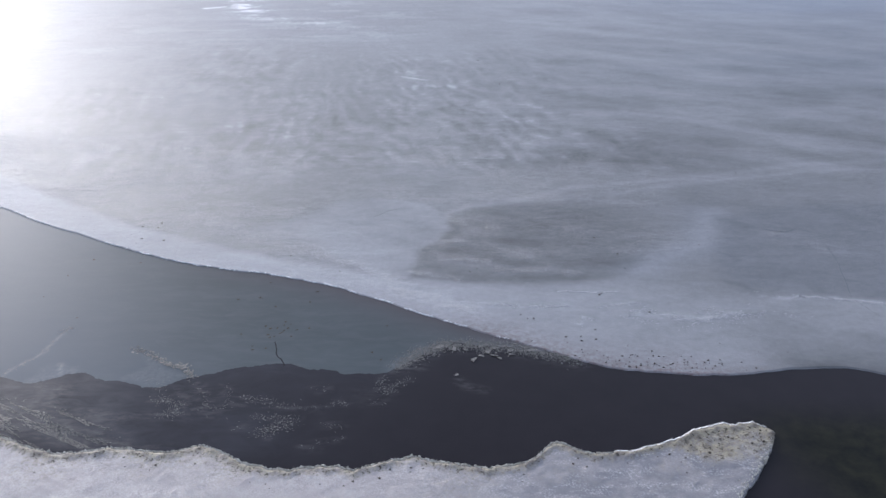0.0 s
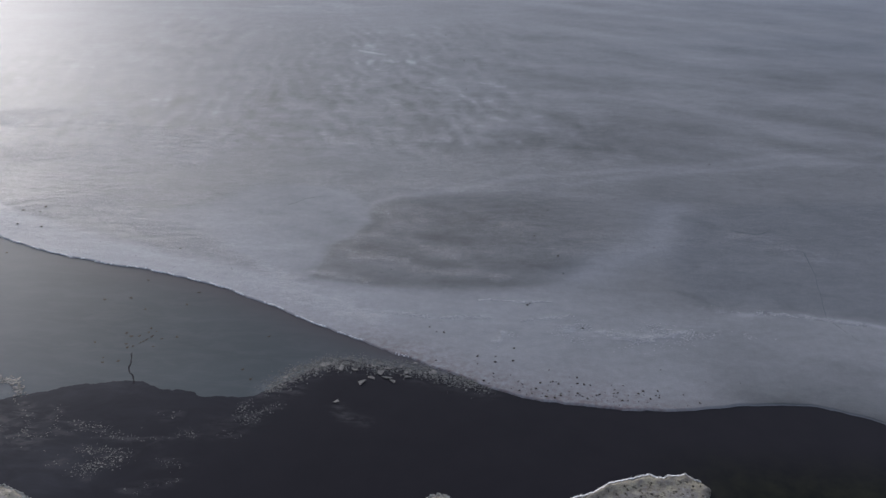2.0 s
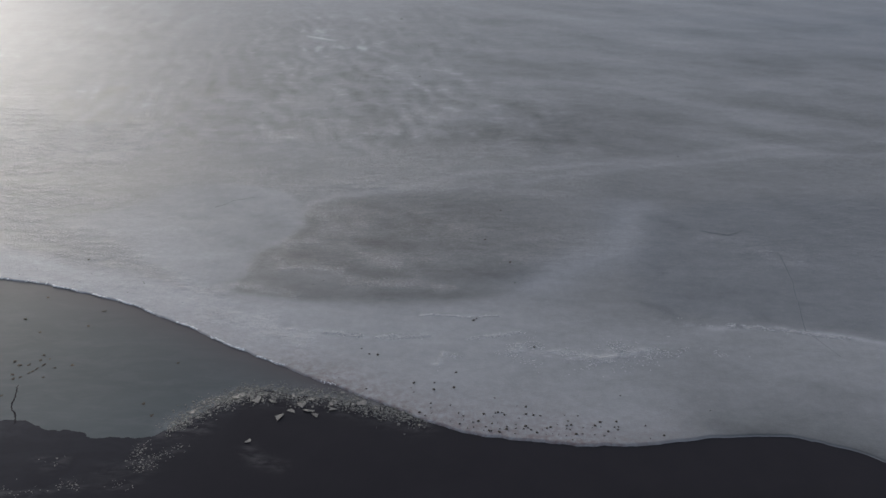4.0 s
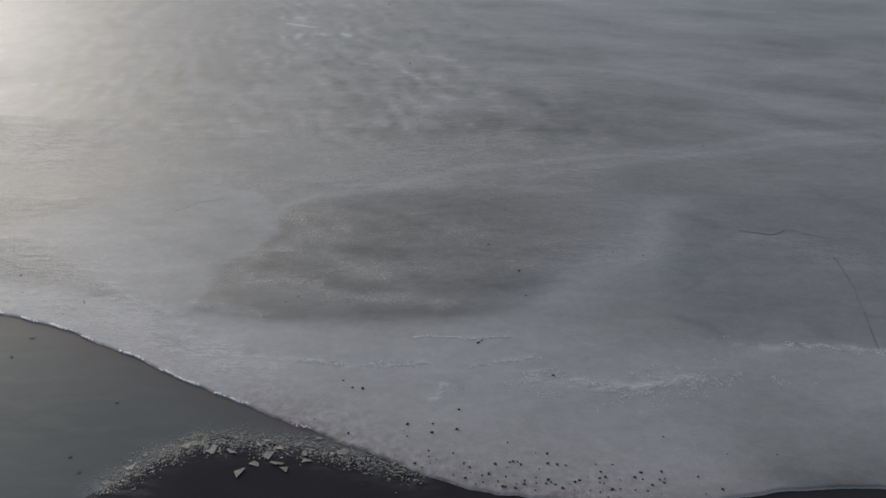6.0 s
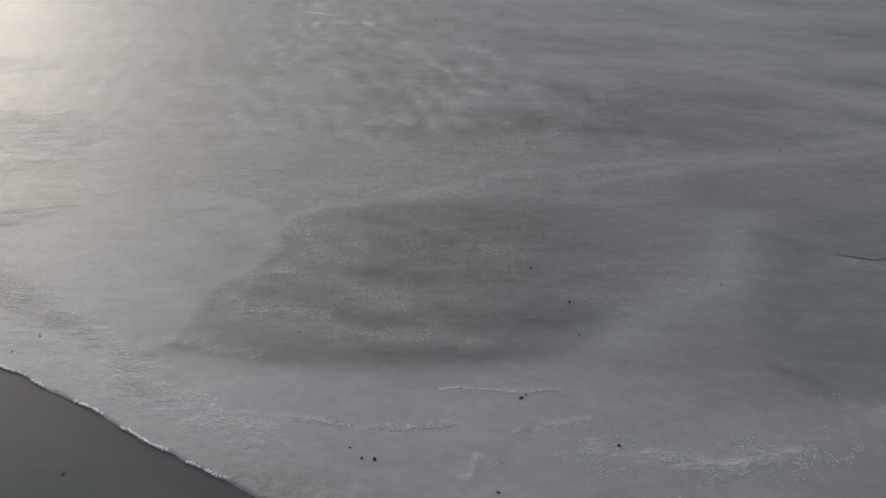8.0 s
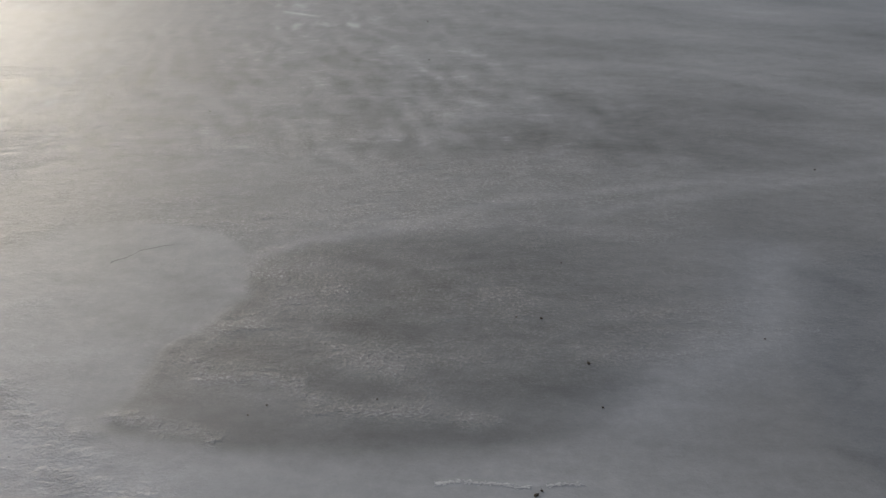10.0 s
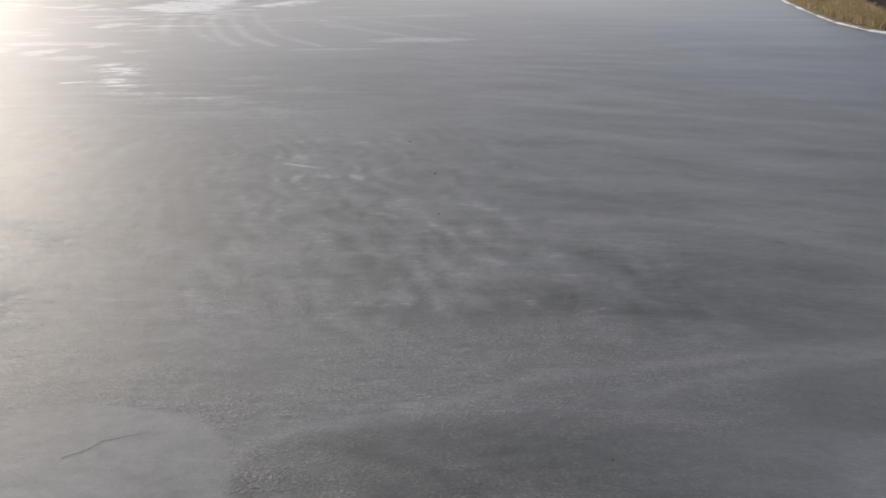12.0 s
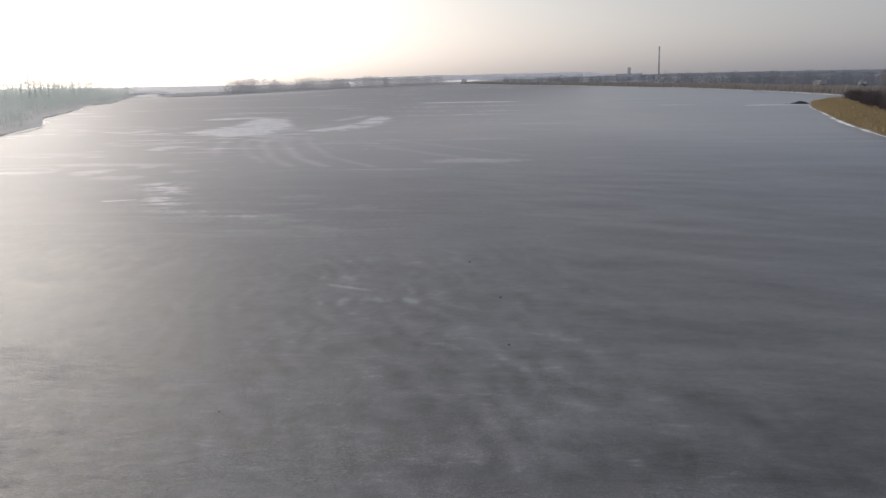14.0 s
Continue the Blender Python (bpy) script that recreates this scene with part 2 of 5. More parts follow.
def old_snow():
    """Crusted snow ice with grey patches, stronger towards the right, and brown dirt."""
    n = Nodes("old_snow")
    lumps = n.noise(2.1, 6, 0.6)
    crumbs = n.noise(18, 5, 0.7)
    pits = n.noise(45, 3, 0.7)
    white = n.mix(n.fit(lumps, 0.3, 0.7), (0.275, 0.252, 0.250), (0.365, 0.338, 0.330))
    white = n.mix(n.math("MULTIPLY", n.fit(crumbs, 0.42, 0.62), n.fit(n.noise(0.9, 4, 0.6), 0.35, 0.65, 0.2, 1.0)), white, (0.43, 0.41, 0.395))
    white = n.mix(n.fit(n.noise(6, 6, 0.7), 0.56, 0.7), white, (0.30, 0.29, 0.298))
    white = n.mix(n.math("MULTIPLY", n.attr("greyer"), n.fit(n.noise(1.1, 5, 0.65), 0.25, 0.6, 0.35, 1.0)), white, (0.165, 0.166, 0.182))
    white = n.mix(n.math("MULTIPLY", n.math("MULTIPLY", n.fit(n.noise(15, 5, 0.7), 0.5, 0.6), n.fit(n.noise(1.9, 4, 0.65, n.position((0.5, 1.4, 1))), 0.46, 0.62)), n.attr("greyer")), white, (0.46, 0.45, 0.45))
    d = n.math("ADD", n.attr("dirt"), n.math("MULTIPLY", n.math("SUBTRACT", n.noise(8, 6, 0.75), 0.5), 3.2), clamp=True)
    d = n.math("MULTIPLY", d, n.fit(n.attr("dirt"), 0.0, 0.25))
    stain = n.mix(n.fit(n.noise(3.5, 5, 0.7), 0.38, 0.62), (0.36, 0.32, 0.21), (0.13, 0.105, 0.075))
    white = n.mix(n.math("MULTIPLY", d, 0.8), white, stain)
    spots = n.math("MULTIPLY", n.fit(n.noise(8, 5, 0.7), 0.56, 0.62), n.fit(n.attr("dirt"), 0.12, 0.5))
    white = n.mix(spots, white, (0.04, 0.034, 0.026))
    height = n.math("ADD", n.math("MULTIPLY", lumps, 0.5), n.math("ADD", n.math("MULTIPLY", crumbs, 0.5), n.math("MULTIPLY", pits, 0.25)))
    seam = n.fit(n.math("ABSOLUTE", n.math("SUBTRACT", n.noise(1.6, 4, 0.6, n.position((0.6, 1.5, 1), 14), 0.8), 0.5)), 0.0, 0.035)
    n.surface(white, 0.6, n.bump(seam, 0.18, 0.04, n.bump(height, 0.7, 0.06)))
    return n.mat


def plain(name, dark, light, size, rough=0.8, relief=0.3, detail=5):
    """A rough surface that varies between two colours at two scales and from piece to piece."""
    n = Nodes(name)
    a, b = n.noise(size, detail, 0.6), n.noise(size * 7, 3, 0.6)
    v = n.math("ADD", n.math("MULTIPLY", a, 0.6), n.math("MULTIPLY", b, 0.4))
    info = n.add("ShaderNodeObjectInfo")
    v = n.math("ADD", n.fit(v, 0.3, 0.7), n.math("MULTIPLY", n.math("SUBTRACT", info.outputs["Random"], 0.5), 0.4), clamp=True)
    n.surface(n.mix(v, dark, light), rough, n.bump(b, relief, 0.3 / size), ior=1.4)
    return n.mat


def twigs(name, dark, light, through=0.3, sparse=0.0):
    """Bare twigs or reed: rough, varied piece by piece, and letting some light through from behind."""
    n = Nodes(name)
    v = n.coords.outputs["Random Per Island"]
    big = n.noise(0.12, 3, 0.6)
    f = n.math("ADD", n.math("MULTIPLY", v, 0.5), n.math("MULTIPLY", n.fit(big, 0.3, 0.7), 0.5))
    colour = n.mix(f, dark, light)
    d, t, m = n.add("ShaderNodeBsdfDiffuse"), n.add("ShaderNodeBsdfTranslucent"), n.add("ShaderNodeMixShader")
    n.link(colour, d.inputs[0])
    n.link(colour, t.inputs[0])
    m.inputs[0].default_value = through
    n.link(d.outputs[0], m.inputs[1])
    n.link(t.outputs[0], m.inputs[2])
    if sparse:
        # gaps between clumps of fine twigs; the sky let through also stands in for haze
        gap, both = n.add("ShaderNodeBsdfTransparent"), n.add("ShaderNodeMixShader")
        both.inputs[0].default_value = sparse
        n.link(m.outputs[0], both.inputs[1])
        n.link(gap.outputs[0], both.inputs[2])
        m = both
    n.link(m.outputs[0], n.out.inputs["Surface"])
    return n.mat


ICE, THIN, WATER, SNOW = lake_ice(), thin_ice(), dark_water(), old_snow()
MUD = plain("mud", (0.018, 0.014, 0.010), (0.055, 0.042, 0.028), 9)
FLOE = plain("floe_ice", (0.06, 0.057, 0.053), (0.175, 0.167, 0.155), 9, 0.5)
CRUMB = plain("ice_crumbs", (0.06, 0.058, 0.054), (0.18, 0.174, 0.16), 9, 0.5)
EARTH = plain("winter_grass", (0.16, 0.14, 0.10), (0.30, 0.27, 0.20), 0.2)
REED = twigs("reed", (0.40, 0.318, 0.19), (0.445, 0.36, 0.222), 0.5)
FAR_REED = twigs("far_reed", (0.29, 0.265, 0.245), (0.38, 0.35, 0.32), 0.35)
# bark and twig colours are lightened to stand in for haze
BARK = plain("bark", (0.19, 0.17, 0.15), (0.36, 0.33, 0.30), 3)
TWIG = twigs("twig", (0.38, 0.35, 0.335), (0.53, 0.49, 0.47), 0.5, 0.42)
BUSH = twigs("bush_twig", (0.19, 0.165, 0.165), (0.33, 0.285, 0.28), 0.4)
# haze is put into these wood colours: bluish far off, pale to the left
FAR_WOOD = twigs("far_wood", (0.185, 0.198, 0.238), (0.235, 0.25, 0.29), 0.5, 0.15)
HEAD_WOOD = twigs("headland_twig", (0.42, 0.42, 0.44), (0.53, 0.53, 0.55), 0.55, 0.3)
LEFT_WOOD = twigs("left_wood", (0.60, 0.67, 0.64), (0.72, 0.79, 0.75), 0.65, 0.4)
# pale colour in place of haze, for hills, bridge, factory and church
HAZE_PALE = plain("haze_pale", (0.72, 0.73, 0.76), (0.80, 0.81, 0.84), 0.004)
CONCRETE = plain("concrete", (0.60, 0.60, 0.61), (0.72, 0.72, 0.72), 0.6)
# grass of the far banks, lightened to stand in for haze
HAZY_BANK = plain("hazy_bank", (0.40, 0.40, 0.39), (0.58, 0.58, 0.58), 0.1)
# smooth plain; the white glare of haze and sun is put into its colour
GLARE_PLAIN = plain("glare_plain", (0.60, 0.60, 0.61), (0.78, 0.78, 0.79), 0.02, 0.16, 0.02)
# the rise carries distant blue-grey haze in its colour
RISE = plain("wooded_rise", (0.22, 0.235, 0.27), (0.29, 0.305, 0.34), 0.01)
WHITE_WALL = plain("white_plaster", (0.62, 0.62, 0.60), (0.78, 0.78, 0.76), 0.8)
ROOF = plain("roof_sheet", (0.36, 0.35, 0.35), (0.48, 0.46, 0.46), 0.8)
RIDGE = plain("rime_ridge", (0.30, 0.30, 0.305), (0.45, 0.45, 0.455), 5, 0.5)
RIME = plain("rime", (0.66, 0.66, 0.67), (0.84, 0.84, 0.85), 6, 0.5)
HULL = plain("white_hull", (0.62, 0.64, 0.67), (0.78, 0.79, 0.80), 1.2, 0.4)
ROCK = plain("wet_rock", (0.03, 0.03, 0.03), (0.09, 0.085, 0.08), 1.5)
GLASS = plain("dark_glass", (0.03, 0.035, 0.04), (0.05, 0.055, 0.06), 2, 0.1)

# ---- the lake: bed, water, the ice sheets and the shelf at the near shore ----
EDGE = [(-90, 78), (-45, 52), (-30, 42.5), (-22.2, 37.3), (-18.3, 35.0), (-14.7, 32.9), (-12.2, 31.65), (-8.8, 30.65), (-5.2, 29.6), (-2.4, 28.2), (0, 26.9), (1.5, 26.0), (3.2, 25.05),
        (5.2, 23.95), (6.6, 23.3), (8.2, 22.95), (11.2, 22.75), (13.3, 23.05), (14.9, 23.15), (16.4, 22.8), (17.4, 22.2), (20, 21.2), (26, 20), (40, 18), (90, 10)]
THIN_EDGE = [(-90, 40), (-40, 27), (-20, 22.8), (-14.9, 22.3), (-13.6, 21.9), (-12.4, 22.5), (-10.7, 22.1), (-9.2, 21.8), (-8.0, 22.3), (-6.9, 22.9), (-5.7, 23.2), (-4.6, 23.15), (-3.4, 22.85),
             (-2.0, 22.65), (-1.0, 22.85), (-0.4, 23.4), (0.3, 24.1), (1.2, 24.6), (2.6, 24.5), (4.2, 24.15), (5.4, 23.8)]
SHELF = [(-60, 24), (-30, 20), (-16, 19.4), (-13.2, 18.8), (-11.1, 18.1), (-9.3, 18.3), (-7.6, 18.15), (-6.3, 18.4), (-5.1, 17.7), (-4.1, 17.4), (-2.8, 17.5), (-1.4, 17.5), (0, 18.0),
         (1.4, 17.7), (3.0, 17.7), (3.9, 18.1), (4.6, 18.85), (5.5, 18.4), (7.0, 18.5), (8.3, 19.0), (9.4, 19.7), (10.3, 19.85), (11.2, 19.8), (11.62, 19.35)]
SHELF_LOW = [(7.6, -14), (7.9, 8), (8.3, 12.5), (9.0, 14.9), (9.8, 16.4), (10.4, 17.2), (11.1, 18.2), (11.62, 19.3)]


def edge_line(x):
    return curve(EDGE, x) + 0.16 * (fbm(x, x * 0, 0.9, 4, 3) - 0.5) + 0.25 * (fbm(x, x * 0, 3.1, 2, 5) - 0.5) + 0.10 * (fbm(x, x * 0, 0.3, 3, 6) - 0.5)


def thin_line(x):
    return curve(THIN_EDGE, x) + 0.40 * (fbm(x, x * 0 + 4, 0.8, 5, 11, 0.6) - 0.5) + 0.26 * (fbm(x, x * 0 + 1, 0.3, 4, 12, 0.7) - 0.5)


def shelf_line(x):
    return curve(SHELF, x) + 0.05 - 0.10 * smooth(-2, 6, x) + 0.16 * (fbm(x, x * 0 + 7, 0.5, 4, 21) - 0.5) + 0.26 * (fbm(x, x * 0 + 3, 0.24, 4, 22, 0.65) - 0.5)


DARK_LENS = [(0.75, 36.2), (0.95, 34.6), (0.4, 33.5), (-0.45, 32.4), (-0.5, 31.0), (-0.85, 29.8), (2.1, 29.25), (5.5, 29.2), (7.7, 29.7), (9.4, 31.0), (10.6, 32.8), (10.9, 35.0), (8.3, 37.9), (4.5, 38.0), (1.9, 37.1)]
LIGHT_LOBE = [(-8.4, 34.8), (-7.2, 35.6), (-5.7, 36.6), (-4.6, 38.1), (-2.5, 38.45), (-0.5, 37.8), (0.3, 36.9), (0.85, 35.6), (0.85, 34.5), (0.5, 33.6), (-0.2, 32.7), (-0.55, 32.1), (-0.5, 30.9), (-0.85, 29.7), (-1.8, 29.5), (-3.5, 31.2), (-6, 33)]
DARK_EAST = [(13.9, 35.8), (16, 37.2), (20, 37.8), (30, 38), (44, 32), (44, 25), (26, 25.5), (17, 28.1), (13.2, 28.6), (12.5, 29.7), (12.5, 30.8), (12.6, 32.3), (13.3, 34.0)]
PALE_STREAK = [(9.2, 30.4), (10.2, 31.6), (11.1, 32.1), (12.2, 32.8), (12.7, 33.5), (13.0, 34.7), (13.6, 36.2)]
ARCS = [[(0.6, 36.3), (1.1, 36.7), (1.8, 37.1), (3.2, 37.6), (4.3, 38.0), (5.3, 38.7), (6.6, 39.3), (8.1, 39.8), (9.8, 40.1), (13, 41.0), (18.7, 42.5), (27, 44)], [(9, 38.6), (14, 40.6), (20, 42.0), (30, 42.5)]]
# strokes of bare dark ice and of crusted flakes in and round the lens: line, half width, strength
BARE = [([(-0.8, 30.1), (-0.5, 30.7), (-0.4, 31.4), (-0.4, 32.2), (0.3, 32.5), (1.3, 32.5)], 0.30, 1.0), ([(-0.2, 31.8), (0.4, 30.9), (1.0, 30.1)], 0.45, 0.9), ([(0.5, 31.2), (1.4, 30.5), (1.8, 30.0)], 0.30, 0.7),
        ([(2.2, 31.9), (3.1, 31.6), (4.0, 31.0), (4.7, 31.2), (5.5, 31.6), (6.7, 31.4), (7.8, 31.3), (9.3, 31.5)], 0.34, 1.0), ([(1.3, 29.9), (2.3, 29.85), (3.4, 29.65), (4.4, 29.75), (5.5, 29.9), (6.6, 29.6), (7.6, 29.9)], 0.30, 1.0),
        ([(0.75, 36.1), (1.1, 34.8), (0.8, 33.8)], 0.25, 0.9), ([(1.9, 35.4), (2.4, 34.7)], 0.35, 0.6), ([(3.4, 33.5), (4.1, 33.4), (5.0, 32.8)], 0.3, 0.8), ([(3.1, 36.5), (4.1, 35.9), (5.3, 35.2)], 0.25, 0.5),
        ([(-2.9, 34.1), (-2.0, 33.8), (-1.3, 33.4)], 0.28, 0.75), ([(-1.6, 31.5), (-1.2, 31.9)], 0.3, 0.6), ([(-1.0, 35.5), (-0.2, 34.6), (-0.3, 33.4)], 0.45, 0.45), ([(13.9, 35.7), (14.4, 35.2), (15.0, 34.9)], 0.22, 0.9),
        ([(12.7, 29.4), (13.2, 29.0), (13.5, 28.75)], 0.16, 0.8), ([(12.5, 38.5), (15, 37.6), (20, 38.0)], 0.5, 0.5)]
CRUSTED = [([(0.6, 33.1), (1.0, 33.4), (1.5, 33.2)], 0.30, 1.0), ([(2.0, 33.1), (2.8, 32.7), (3.8, 32.1), (4.5, 31.8)], 0.26, 0.9), ([(0.4, 32.1), (0.8, 31.5), (1.8, 31.6), (2.5, 31.3), (3.1, 30.7), (3.9, 30.4), (4.7, 30.35), (5.4, 30.6), (6.4, 30.25)], 0.30, 1.0),
           ([(0.9, 35.9), (1.6, 35.2), (2.5, 34.2)], 0.35, 0.7), ([(2.4, 35.9), (3.0, 34.7)], 0.3, 0.8), ([(3.3, 36.1), (4.3, 35.7), (5.3, 35.9)], 0.3, 0.5), ([(-0.6, 30.2), (0.1, 30.0), (0.7, 29.8), (1.3, 29.6)], 0.2, 1.0),
           ([(-12, 36.2), (-9, 34.3), (-6.4, 32.7), (-5.2, 32.2), (-3.2, 31.1), (-2.0, 30.1), (-0.6, 28.5), (0.8, 27.7), (2.1, 27.1)], 0.45, 1.2), ([(8.6, 26.8), (9.2, 26.4), (10.3, 26.4), (11.4, 26.6), (12.1, 26.8)], 0.22, 1.2),
           ([(5.4, 33.6), (6.2, 34.6), (7.2, 35.0)], 0.4, 0.5), ([(16.2, 33.9), (17.2, 33.3), (17.6, 32.6), (18.6, 32.4)], 0.5, 0.7), ([(6.3, 26.0), (6.4, 26.4)], 0.12, 1.2)]
RIM_LINES = [[(5.5, 28.6), (6.1, 28.58), (6.9, 28.5), (8.0, 28.6)], [(2.2, 27.6), (3.1, 27.5), (3.9, 27.3), (4.9, 27.4), (5.9, 27.4)], [(7.0, 27.3), (7.9, 27.5), (8.6, 27.7)], [(8.6, 26.9), (10.2, 26.55), (11.8, 26.65), (13, 27.2)], [(4.6, 27.2), (5.7, 27.5)]]
# drifts of snow far out, and the wind marks round them
DRIFTS = [([(-50.6, 170.3), (-40.6, 158.9), (-33.9, 166.2), (-36.1, 190.2), (-44.1, 217.9), (-54, 224), (-48, 200)], 1.0), ([(-31.8, 172.7), (-22.3, 173.2), (-19.7, 194.7), (-21.5, 222), (-27.5, 226), (-25.5, 200), (-27, 186)], 0.85),
          ([(-66, 222), (-58, 233), (-50, 226), (-58, 216)], 0.5), ([(-33.5, 211), (-31, 230), (-28.5, 226), (-30.5, 208)], 0.6)]
SWIRLS = [([(-31.5, 155.7), (-29.4, 142.7), (-22.5, 121.7), (-17.6, 112.1)], 0.6, 0.14), ([(-34.5, 154), (-32.3, 143.2), (-26.3, 125.7), (-21.7, 116.6)], 0.5, 0.10), ([(-28.8, 156), (-26.5, 143), (-19.5, 122), (-14, 112)], 0.6, 0.14),
          ([(-26, 157), (-23, 143), (-16, 123), (-9, 111)], 0.5, 0.1), ([(-37, 152), (-35, 141), (-30, 125)], 0.5, 0.13), ([(-14.8, 139.7), (-4.6, 125.5), (3.3, 114.5)], 0.7, 0.07), ([(-13.2, 149.3), (-1.1, 132.6), (6, 122)], 0.7, 0.05),
          ([(-17, 148), (-9, 133), (-2, 121), (5, 110)], 0.6, 0.05), ([(-21.2, 327), (-10, 329), (-0.2, 327.5)], 5.0, 0.7), ([(46, 273), (52, 272)], 3.0, 0.8), ([(-25.6, 87.6), (-23.9, 88.1)], 0.25, 1.0), ([(-3.4, 61.0), (-2.4, 60.4), (-1.3, 60.0)], 0.13, 0.6)]
HOOK = [(-24.9, 97.4), (-22.6, 92), (-20.7, 87.2), (-18.2, 83.0), (-14.4, 80.4), (-10.2, 78.5), (-6.1, 75.5)]


def ripples(x, y):
    """Low snow ripples drawn out along the wind, as tone from -1 to 1, and where they lie."""
    a = 0.22 + 0.26 * smooth(-12, -4, x)
    u = x + a * (y - 50) + 3.6 * (fbm(x, y, 7, 2, 50) - 0.5) + 1.5 * (fbm(x, y, 2.0, 3, 51) - 0.5)
    size = 1.28 + 0.03 * np.clip(y - 45, 0, 20)
    crest = np.sin(u * 2 * math.pi / 1.42 + 2.5 * fbm(x, y, 5, 2, 56))
    gap = smooth(0.34, 0.62, fbm(x + a * y, y * 0.55, size, 3, 55))
    haze = fbm(x * 0.35, y, 0.7, 4, 57, 0.6) - 0.5
    blot = fbm(x * 0.8 + 0.5 * a * y, y * 0.6, 1.3, 3, 54) - 0.5
    wave = 0.58 * crest * gap + 1.9 * blot + 1.5 * haze
    zone = smooth(39, 45, y) * (1 - smooth(60, 84, y)) * (1 - smooth(3, 21, x + 0.3 * (y - 45))) * smooth(-34, -18, x)
    zone = zone * (0.5 + 0.7 * smooth(0.35, 0.6, fbm(x, y, 9, 2, 58)))
    return wave, zone


def strokes(rows, x, y):
    """Soft strokes along lines, the strongest counting."""
    best = np.zeros(np.shape(x))
    for line, wide, strong in rows:
        best = np.maximum(best, strong * np.exp(-(along(line, x, y) / wide) ** 2))
    return best


def marks_near(x, y):
    """Bare and crusted strokes within the stretch that lies near."""
    bare, flakes = np.zeros(np.shape(x)), np.zeros(np.shape(x))
    k = (x > -15) & (x < 22) & (y > 25) & (y < 40)
    px, py = x[k], y[k]
    wx = px + 1.1 * (fbm(px, py, 1.3, 5, 120, 0.62) - 0.5)
    wy = py + 0.8 * (fbm(px, py, 1.1, 5, 121, 0.62) - 0.5)
    bare[k] = strokes([(line, 1.25 * wide, strong) for line, wide, strong in BARE], wx, wy) * (0.55 + 0.9 * (fbm(px * 0.6, py, 1.0, 4, 124, 0.6) - 0.3))
    flakes[k] = strokes(CRUSTED, wx, wy) * smooth(0.28, 0.55, fbm(px * 0.7, py, 0.8, 4, 122, 0.6))
    return bare, flakes


def frost_field(x, y, d):
    """How much frost and snow lies on the main ice, with far reflection and sun glow painted in; crust: how flaky it
    is; blue: bare dark ice.
    """
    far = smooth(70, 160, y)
    wx, wy = x + 1.6 * (fbm(x, y, 5, 3, 31) - 0.5), y + 1.6 * (fbm(x, y, 5, 3, 32) - 0.5)
    f = 0.40 + 0.20 * (fbm(x, y, 9, 4, 40) - 0.5) + 0.16 * (fbm(wx * 0.45, wy, 2.2, 4, 41) - 0.5)
    wave, zone = ripples(x, y)
    f += zone * 0.125 * wave
    flecks = zone * smooth(0.56, 0.66, fbm(x * 0.30 + 0.08 * y, y, 0.55, 4, 52)) * smooth(0.1, 0.8, wave) * smooth(0.40, 0.56, fbm(x, y, 5, 2, 53)) * smooth(42, 50, y)
    # long wind bands to the right and far away
    b = -0.42
    u, v = x * math.cos(b) + y * math.sin(b), -x * math.sin(b) + y * math.cos(b)
    bands = fbm(u * 0.3, v, 1.9, 5, 60, 0.62)
    right = smooth(1, 14, x + 0.15 * (y - 40)) * smooth(38, 46, y) * (1 - 0.8 * far)
    f += right * (0.62 * (bands - 0.5) - 0.01)
    # paler with distance: the grazing reflection of the sky is added as frost
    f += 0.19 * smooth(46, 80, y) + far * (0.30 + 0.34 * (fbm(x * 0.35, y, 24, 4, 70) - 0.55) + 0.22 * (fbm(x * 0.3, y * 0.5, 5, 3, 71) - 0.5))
    for line in ARCS:
        f += 0.13 * np.exp(-(along(line, wx * 0.4 + x * 0.6, wy * 0.4 + y * 0.6) / 0.30) ** 2)
    # the lens of darker ice, the paler lobe beside it, the dark ice beyond a crisp line
    kx, ky = x + 0.5 * (fbm(x, y, 1.1, 4, 85) - 0.5), y + 0.5 * (fbm(x, y, 1.1, 4, 86) - 0.5)
    s = signed(DARK_LENS, kx, ky)
    lens = (1 - smooth(-0.25 - 0.16 * np.clip(x - 1, 0, 10), 0.12 + 0.10 * np.clip(x - 1, 0, 10), s)) * (1 - 0.45 * smooth(4, 11, x))
    f -= lens * 0.21
    s = signed(LIGHT_LOBE, kx * 0.6 + x * 0.4, ky * 0.6 + y * 0.4)
    lobe = 1 - smooth(-0.22 - 0.6 * smooth(-2, -6, x), 0.12 + 0.5 * smooth(-2, -6, x), s)
    f = f * (1 - 0.85 * lobe) + 0.85 * lobe * (0.65 + 0.34 * (fbm(x * 0.6, y, 1.7, 4, 82) - 0.5))
    s = signed(DARK_EAST, wx * 0.3 + x * 0.7, wy * 0.3 + y * 0.7)
    east = 1 - smooth(-0.9, 0.5, s)
    f -= east * (0.15 + 0.12 * (fbm(x * 0.5, y, 1.5, 4, 87) - 0.5))
    f += 0.17 * np.exp(-(along(PALE_STREAK, kx, ky) / 0.8) ** 2)
    # the white rim along the open water
    line = curve([(-90, 84), (-30, 46), (-14, 34.8), (-9, 32.4), (-4, 30.6), (-1, 29.5), (0.1, 29.35), (1.6, 29.2), (4.4, 29.05), (6.2, 29.3), (8.6, 29.8), (11, 29.6), (13.2, 28.5), (16.8, 28.1), (24, 26.2), (40, 24), (90, 18)], x)
    line = line + 0.4 * (fbm(x, y, 1.6, 4, 90) - 0.5)
    soft = np.where(x > 12.5, 0.10, 0.38)
